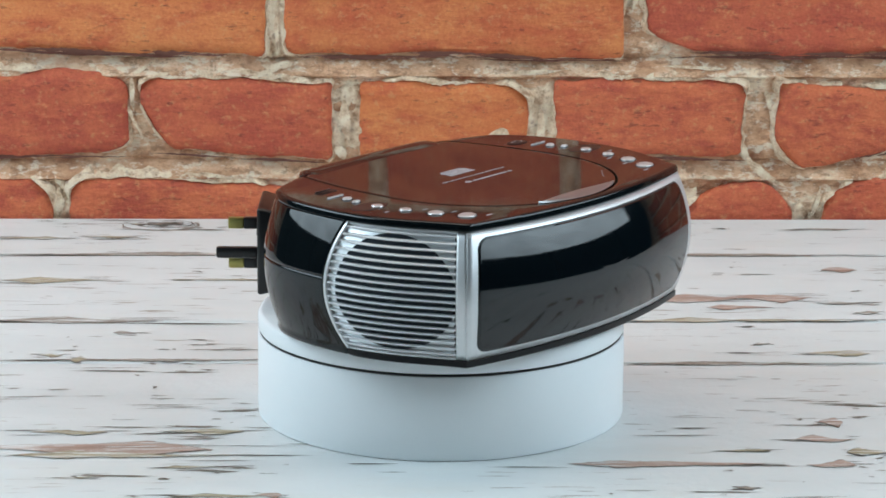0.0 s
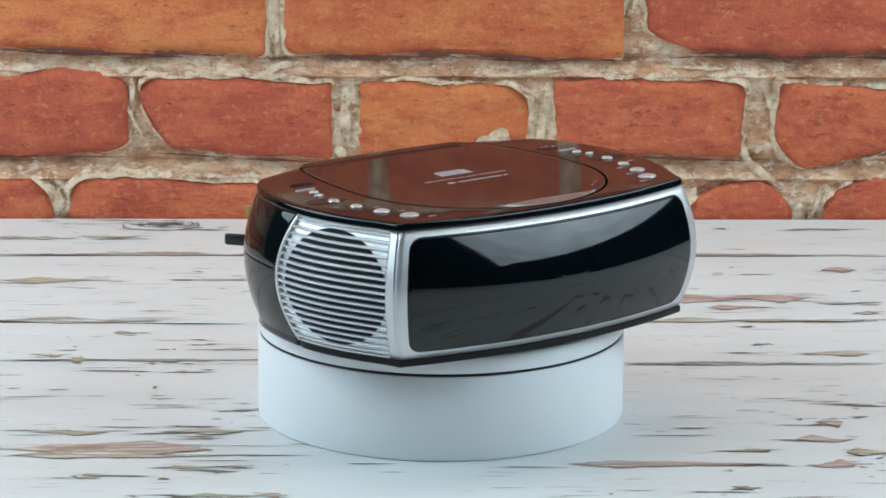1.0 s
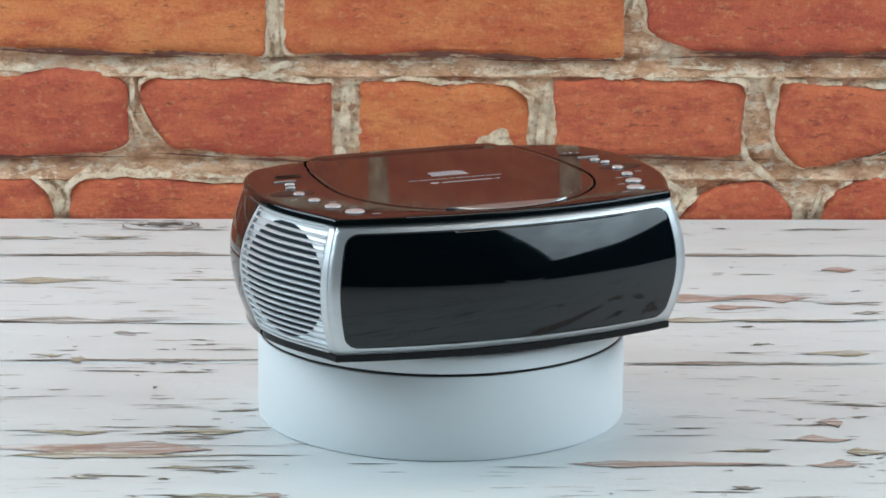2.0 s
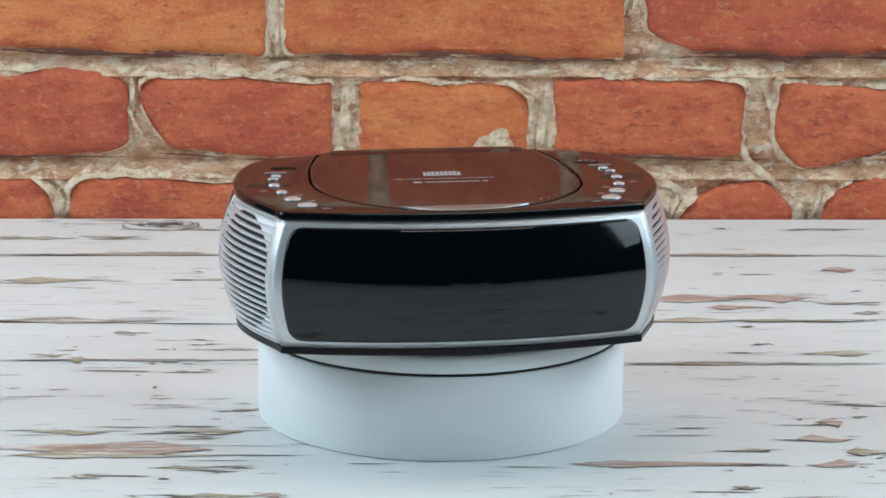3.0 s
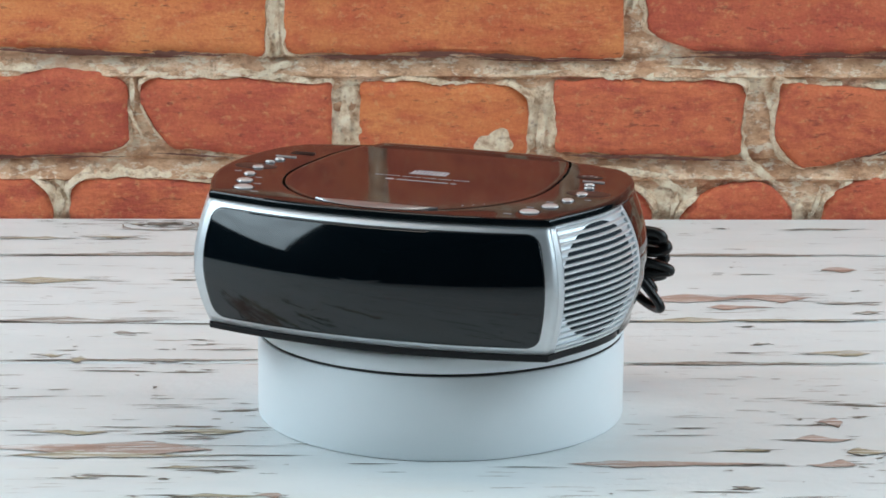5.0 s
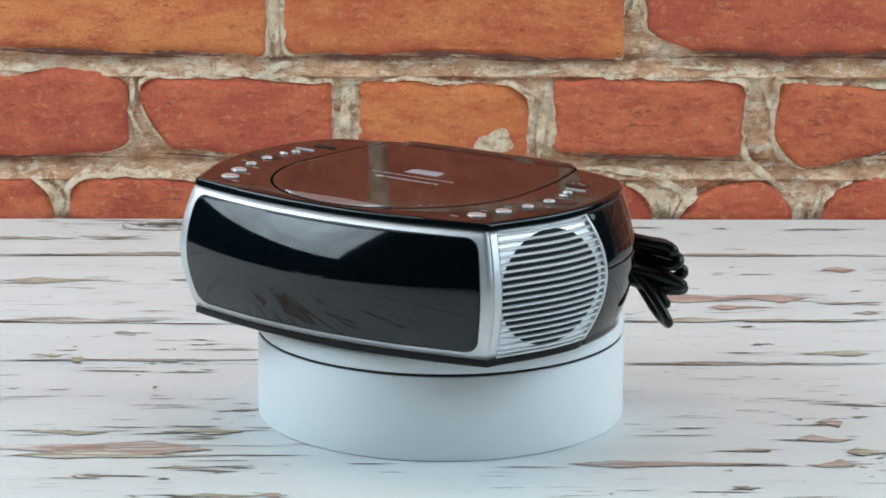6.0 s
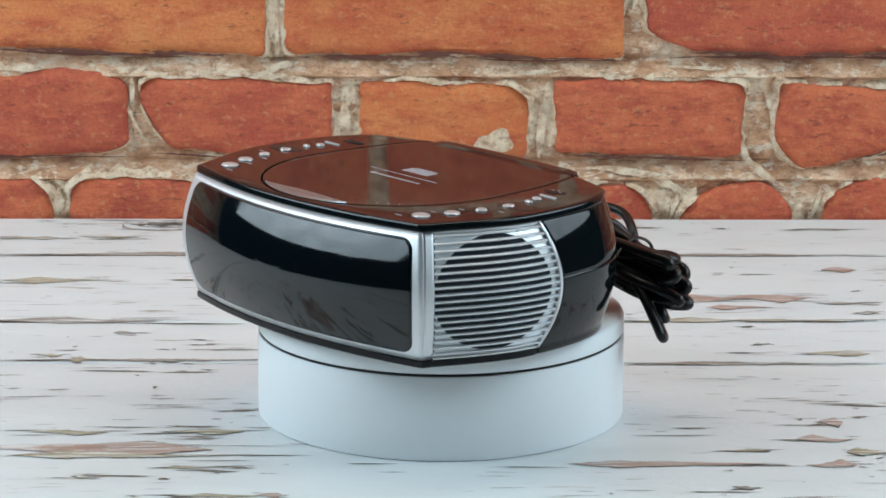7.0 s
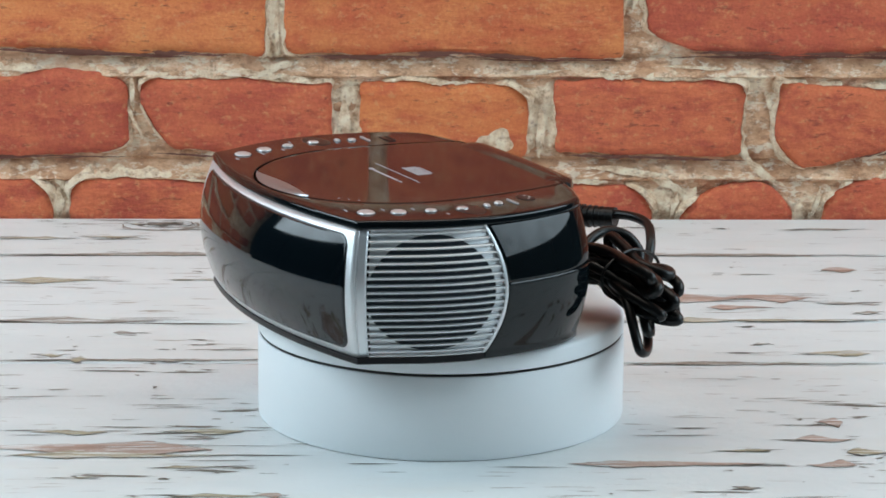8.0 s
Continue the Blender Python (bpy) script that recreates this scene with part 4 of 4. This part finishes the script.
def top_ring():
    n = 360
    angles = [2 * math.pi * i / n for i in range(n)]
    rim = [plan_radius(a + 1e-5, 1.0) for a in angles]
    lid = [min(lid_radius(a), r - 0.0024) for a, r in zip(angles, rim)]

    def loop(fn, z):
        return [(HUB[0] + fn(i) * math.cos(a), HUB[1] + fn(i) * math.sin(a), z) for i, a in enumerate(angles)]
    inner = lambda i: min(lid[i] + 0.0007, rim[i] - 0.0012)
    loops = [loop(inner, Z_HIGH + 0.0012), loop(inner, Z_TOP - 0.0003), loop(lambda i: min(inner(i) + 0.0003, rim[i] - 0.001), Z_TOP),
             loop(lambda i: max(inner(i) + 0.0001, rim[i] - 0.0022), Z_TOP), loop(lambda i: rim[i] - 0.0004, Z_TOP - 0.0005), loop(lambda i: rim[i] + 0.0004, Z_TOP - 0.0016), loop(lambda i: rim[i] + 0.0004, Z_HIGH + 0.0001),
             loop(lambda i: rim[i] - 0.003, Z_HIGH - 0.0001)]
    flat_shaded(part("top_cover", rings(loops, False, False), PIANO, RADIO, "gloss black top cover"))
    part("lid_well", rings([loop(lambda i: rim[i] - 0.004, Z_HIGH + 0.0002), loop(lambda i: rim[i] - 0.004, Z_HIGH + 0.0010)]), SATIN, RADIO)
    lid_r = lambda i: lid[i] - 0.0006
    disc = part("disc_lid", rings([loop(lid_r, Z_HIGH + 0.0011), loop(lid_r, Z_TOP - 0.0003), loop(lambda i: lid_r(i) - 0.0005, Z_TOP)] +
                [loop(lambda i, s=s: lid_r(i) * s, Z_TOP) for s in (0.97, 0.8, 0.55, 0.3, 0.08)]), PIANO, RADIO, "gloss black disc lid")
    flat_shaded(disc)
    # silver finger catch at the front of the lid
    m = 36
    a0, a1 = radians(270 - 28.5), radians(270 + 28.5)
    arc = [(HUB[0] + 0.0708 * math.cos(a0 + (a1 - a0) * i / m), HUB[1] + 0.0708 * math.sin(a0 + (a1 - a0) * i / m)) for i in range(m + 1)]

    def catch(u, v):
        i = round(u * m)
        x, y = arc[i]
        chord = -0.0922 + 0.0000 * u
        chord = min(chord, y) if abs(2 * u - 1) > 0.98 else -0.0921 + 0.0035 * (1 - (2 * u - 1) ** 2)
        yy = y + (max(chord, y) - y) * v
        h = 0.0003 + 0.0011 * math.sin(math.pi * min(1, v * 1.0)) * (1 - v) + 0.0002
        return (x, yy, Z_TOP + (h if 0 < v < 1 else 0.0001))
    part("finger_catch", grid(catch, m, 6), CATCH, disc, "silver crescent finger catch")
    return disc


def dome(rx, ry, h, x, y, z):
    n = 28
    loops = []
    for s, k in ((1.0, -0.001), (1.0, 0.25), (0.93, 0.6), (0.78, 0.85), (0.5, 0.97), (0.15, 1.0)):
        loops.append([(x + rx * s * math.cos(2 * math.pi * i / n), y + ry * s * math.sin(2 * math.pi * i / n), z + h * k) for i in range(n)])
    return rings(loops)


def flat_bar(x0, x1, y, w, z):
    return box(x0, x1, y - w / 2, y + w / 2, z, z + 0.00012)


def controls(sign):
    for x, y, rx, ry in ((0.0792, -0.0808, 0.0052, 0.0044), (0.0853, -0.0655, 0.0044, 0.0040), (0.0895, -0.0492, 0.0031, 0.0031),
                         (0.0918, -0.0325, 0.0031, 0.0032), (0.0912, -0.0180, 0.0028, 0.0014), (0.0888, -0.0100, 0.0028, 0.0022)):
        part("button_well", dome(rx + 0.0007, ry + 0.0007, 0.00015, sign * x, y, Z_TOP), DARK, RADIO)
        part("button", dome(rx, ry, 0.0011, sign * x, y, Z_TOP + 0.0001), CHROME, RADIO, "silver domed push button")
    part("marker_line", box(sign * 0.0885 - 0.0060, sign * 0.0885 + 0.0060, -0.0022, -0.0012, Z_TOP, Z_TOP + 0.0006), CHROME, RADIO, "silver line above the buttons")
    part("rocker_dish", dome(0.0120, 0.0070, 0.0003, sign * 0.0945, -0.0295, Z_TOP), SATIN, RADIO, "dark oval rocker dish")
    if sign > 0:
        dial = part("tuning_dial", dome(0.0072, 0.0044, 0.0004, 0.0830, 0.0088, Z_TOP), BASE, RADIO, "dark recessed oval dial with glints set in as silver specks")
        # glints in the recess, modelled as small silver specks
        for x, y in ((0.0798, 0.0098), (0.0835, 0.0108), (0.0868, 0.0086)):
            part("tick", dome(0.0008, 0.0005, 0.0003, x, y, Z_TOP + 0.0004), CHROME, dial)
    else:
        slot = part("slot", box(-0.0900, -0.0760, 0.0070, 0.0112, Z_TOP - 0.0004, Z_TOP + 0.0003, 0.0006), BASE, RADIO, "dark rectangular slot in the top cover")
        part("slot_lip", box(-0.0890, -0.0770, 0.0112, 0.0119, Z_TOP, Z_TOP + 0.0006), SATIN, slot)
    for x, y, w in ((0.0700, -0.0880, 0.0045), (0.0760, -0.0700, 0.0040), (0.0815, -0.0555, 0.0040), (0.1010, -0.0330, 0.0040), (0.0985, -0.0440, 0.0035)):
        part("print_bar", flat_bar(sign * x - w / 2, sign * x + w / 2, y, 0.0009, Z_TOP), PRINT, RADIO)


def lid_print(disc):
    """Plain bars for the printing on the lid."""
    part("print_bar", flat_bar(-0.0105, 0.0105, -0.0165, 0.0014, Z_TOP), PRINT, disc)
    for i in range(9):
        x = -0.0100 + i * 0.0023
        part("print_bar", box(x, x + 0.0017, -0.0155, -0.0090, Z_TOP, Z_TOP + 0.00012), PRINT, disc)
    part("print_bar", flat_bar(-0.0085, 0.0085, -0.0080, 0.0008, Z_TOP), PRINT, disc)
    x = -0.0270
    for w in (0.0050, 0.0085, 0.0065, 0.0030, 0.0080, 0.0075, 0.0090):
        part("print_bar", flat_bar(x, x + w, -0.0245, 0.0007, Z_TOP), PRINT, disc)
        x += w + 0.0010
    part("print_mark", dome(0.0026, 0.0016, 0.00012, -0.0155, -0.0325, Z_TOP), PRINT, disc)
    for x, w in ((-0.0115, 0.0290), (0.0190, 0.0030)):
        part("print_bar", flat_bar(x, x + w, -0.0328, 0.0014, Z_TOP), PRINT, disc)
    for x in (0.0425, 0.0470, 0.0515):
        part("print_dot", dome(0.0005, 0.0005, 0.00012, x, -0.0790 + (x - 0.0425) * 0.8, Z_TOP), PRINT, disc)


def hinge():
    """The lid's hinge end, which bends down over the rear."""
    prof = [(0.0360, 0.1339), (0.0440, 0.1347), (0.0490, 0.1350), (0.0518, 0.1347), (0.0535, 0.1339), (0.0543, 0.1317), (0.0545, 0.1290), (0.0545, 0.1240), (0.0537, 0.1226), (0.0360, 0.1224)]
    loops = []
    for i in range(25):
        u = 2 * i / 24 - 1
        e = max(0.0, (abs(u) - 0.84) / 0.16)
        k = 1 - 0.30 * (1 - math.sqrt(max(0.0, 1 - e * e)))
        bow = 0.0018 * (1 - u * u)
        loops.append([(0.0575 * u, 0.040 + (y - 0.040) * k + bow, 0.1290 + (z - 0.1290) * (0.30 + 0.70 * k)) for y, z in prof])
    part("hinge_cover", rings(loops), PIANO, RADIO, "gloss black rounded hinge end of the lid")


core()
hinge()
rear_shell(0.1007, Z_HIGH, "rear_shell")
rear_shell(Z_BASE + 0.0006, 0.1006, "lower_rear_shell", -0.0002)
fascia()
grille(1)
grille(-1)
base_plate([(0.99, Z_BASE), (1.002, Z_BASE + 0.0003), (1.006, Z_BASE + 0.0008), (1.006, Z_LOW - 0.0003), (0.99, Z_LOW)])
DISC = top_ring()
controls(1)
controls(-1)
lid_print(DISC)
for fx in (-0.078, 0.078):
    for fy in (-0.078, 0.022):
        foot = part("rubber_foot", lathe([(0.006, 0.0574), (0.0065, 0.0578), (0.0065, Z_BASE)], 20), CABLE, RADIO)
        foot.location = (fx, fy, 0)

# ---------------------------------------------------------------- mains lead and plug
LEAD = tagged(new("mains_lead"), "bundled black mains cable with three-pin plug behind the clock radio", "cable")


def strand(ends, wide, tilt, twist, seed):
    """One drawn-out loop of the hank between two ends."""
    a, b = Vector(ends[0]), Vector(ends[1])
    along = (b - a) / 2
    c = (a + b) / 2
    flat = along.cross(Vector((0, 0, 1))).normalized()
    high = flat.cross(along).normalized()
    w = high * math.cos(tilt) + flat * math.sin(tilt)
    lift = flat * math.cos(tilt) - high * math.sin(tilt)
    pts = []
    for k in range(14):
        t = 2 * math.pi * k / 14
        ca, sa = math.cos(t), math.sin(t)
        sag = 0.0016 * noise.noise((ca * 1.3, sa * 1.3, seed * 3.7))
        pts.append(c + along * ca + w * wide * sa * (0.70 + 0.35 * abs(ca) + 0.30 * math.sin(2 * t + seed)) + lift * (1.9 * twist * math.sin(2 * t + seed) + 1.6 * sag))
    part("cable_loop", tube(pts, 0.0030, 10, True, 6), CABLE, LEAD)


def lead():
    root, tip = Vector((-0.0400, 0.0860, 0.0925)), Vector((-0.0040, 0.1135, 0.0950))
    part("strain_relief", tube([root, root.lerp(tip, 0.5), tip], 0.0058, 12), CABLE, LEAD)
    for k in range(11):
        a = root.lerp(tip, 0.06 + 0.92 * k / 11)
        part("relief_ridge", tube([a, a.lerp(tip, 0.03), a.lerp(tip, 0.06)], 0.0080 - 0.00020 * k, 14), CABLE, LEAD)
    part("cable_run", tube([(-0.009, 0.1100, 0.0962), (0.006, 0.1175, 0.0975), (0.022, 0.1190, 0.0960), (0.036, 0.1130, 0.0900), (0.044, 0.1070, 0.0820), (0.056, 0.0960, 0.0780), (0.075, 0.0880, 0.0800)], 0.0027), CABLE, LEAD)
    # the near side of the hank: its outer ends fan out one above the other
    for ends, wide, tilt, twist, seed in (
            (((0.046, 0.066, 0.0920), (0.1060, 0.0740, 0.0895)), 0.0046, 0.3, 0.0010, 1),
            (((0.043, 0.072, 0.0890), (0.1080, 0.0770, 0.0825)), 0.0052, -0.2, 0.0014, 2),
            (((0.047, 0.069, 0.0810), (0.1030, 0.0890, 0.0740)), 0.0054, 0.4, 0.0012, 3),
            (((0.050, 0.072, 0.0780), (0.1020, 0.0905, 0.0640)), 0.0050, -0.4, 0.0012, 4),
            (((0.045, 0.074, 0.0800), (0.1095, 0.0740, 0.0690)), 0.0042, 0.2, 0.0014, 5),
            (((0.044, 0.080, 0.0945), (0.0900, 0.0920, 0.0850)), 0.0056, 0.7, 0.0016, 6),
            (((0.040, 0.082, 0.0850), (0.0930, 0.0980, 0.0760)), 0.0056, -0.6, 0.0014, 7),
            (((0.042, 0.084, 0.0790), (0.0900, 0.0990, 0.0660)), 0.0050, 0.5, 0.0014, 8),
            (((0.048, 0.064, 0.0840), (0.0920, 0.0760, 0.0740)), 0.0046, 0.0, 0.0010, 9)):
        strand(ends, wide, tilt, twist, seed)
    # one loop hangs below the rest, one stands up at the inner end
    side_way = Vector((-0.74, 0.67, 0.0))
    hang = [((0.070, 0.0760, 0.0800), 0.5), ((0.082, 0.0755, 0.0700), 0.9), ((0.0930, 0.0735, 0.0590), 1.0), ((0.1000, 0.0720, 0.0515), 0.85), ((0.1030, 0.0715, 0.0488), 0.0)]
    pts = [Vector(p) + side_way * 0.0125 * k for p, k in hang] + [Vector(p) - side_way * 0.0125 * k for p, k in hang[-2::-1]]
    part("cable_loop", tube(pts, 0.0027, 10, True), CABLE, LEAD)
    pts = [Vector(p) + side_way * 0.0050 * k + Vector((-0.003, 0.004, 0.009)) for p, k in hang] + [Vector(p) - side_way * 0.0050 * k + Vector((-0.003, 0.004, 0.009)) for p, k in hang[-2::-1]]
    part("cable_loop", tube(pts, 0.0027, 10, True), CABLE, LEAD)
    part("cable_loop", tube([(0.047, 0.0600, 0.0800), (0.040, 0.0700, 0.0930), (0.036, 0.0830, 0.0985), (0.040, 0.0950, 0.0960), (0.047, 0.1000, 0.0860), (0.052, 0.0920, 0.0780), (0.052, 0.0740, 0.0760)], 0.0029, 10, True), CABLE, LEAD)
    ring = [(0.0735, 0.0620, 0.0870), (0.0700, 0.0800, 0.0960), (0.0640, 0.0990, 0.0890), (0.0640, 0.1010, 0.0780), (0.0690, 0.0850, 0.0680), (0.0740, 0.0640, 0.0740)]
    part("wire_tie", tube(ring, 0.0009, 8, True, 6), CABLE, LEAD)
    part("wire_tie", tube([(0.034, 0.0660, 0.0950), (0.030, 0.0700, 0.0975), (0.036, 0.0740, 0.0950)], 0.0006, 8), CABLE, LEAD)


lead()


def plug():
    """The plug at the cable's end; its own frame: pins along -x, earth pin towards -y."""
    bm = box(0.0, 0.021, -0.021, 0.027, -0.0225, 0.0265, 0.0)
    for v in bm.verts:
        if v.co.x > 0.01:
            v.co.z *= 0.80
            v.co.y *= 0.85
    bmesh.ops.bevel(bm, geom=bm.edges[:], offset=0.0022, segments=3, profile=0.5, affect="EDGES")
    body = part("plug_body", bm, SATIN, LEAD, "black three-pin mains plug body")
    body.matrix_basis = pose(-0.0548, 0.0809, 0.0885, 0, 0, -52.4)
    part("earth_pin", box(-0.0227, 0.0, -0.0142, -0.0102, -0.0032, 0.0032, 0.0014), SATIN, body, "black insulated earth pin")
    for z in (-0.0111, 0.0111):
        part("pin_sleeve", box(-0.0092, 0.0, 0.0088, 0.0128, z - 0.0032, z + 0.0032, 0.0006), SATIN, body)
        part("brass_pin", box(-0.0177, -0.0092, 0.0088, 0.0128, z - 0.0031, z + 0.0031, 0.0007), BRASS, body, "brass pin tip")


plug()

# ---------------------------------------------------------------- motion of the turning things


def bearing(t):
    """Turn of the plate in degrees at t seconds."""
    s = t - 3.5
    return math.degrees(0.0205 - 0.2483 * s + 0.00071 * s * s - 0.000208 * s ** 3)


def motions():
    times = [0.5 * i for i in range(17)]
    spin = [(t, pose(0, 0, 0, 0, 0, bearing(t))) for t in times]
    walk(RADIO, spin)
    walk(LEAD, spin)
    walk(PLATE, spin)


motions()
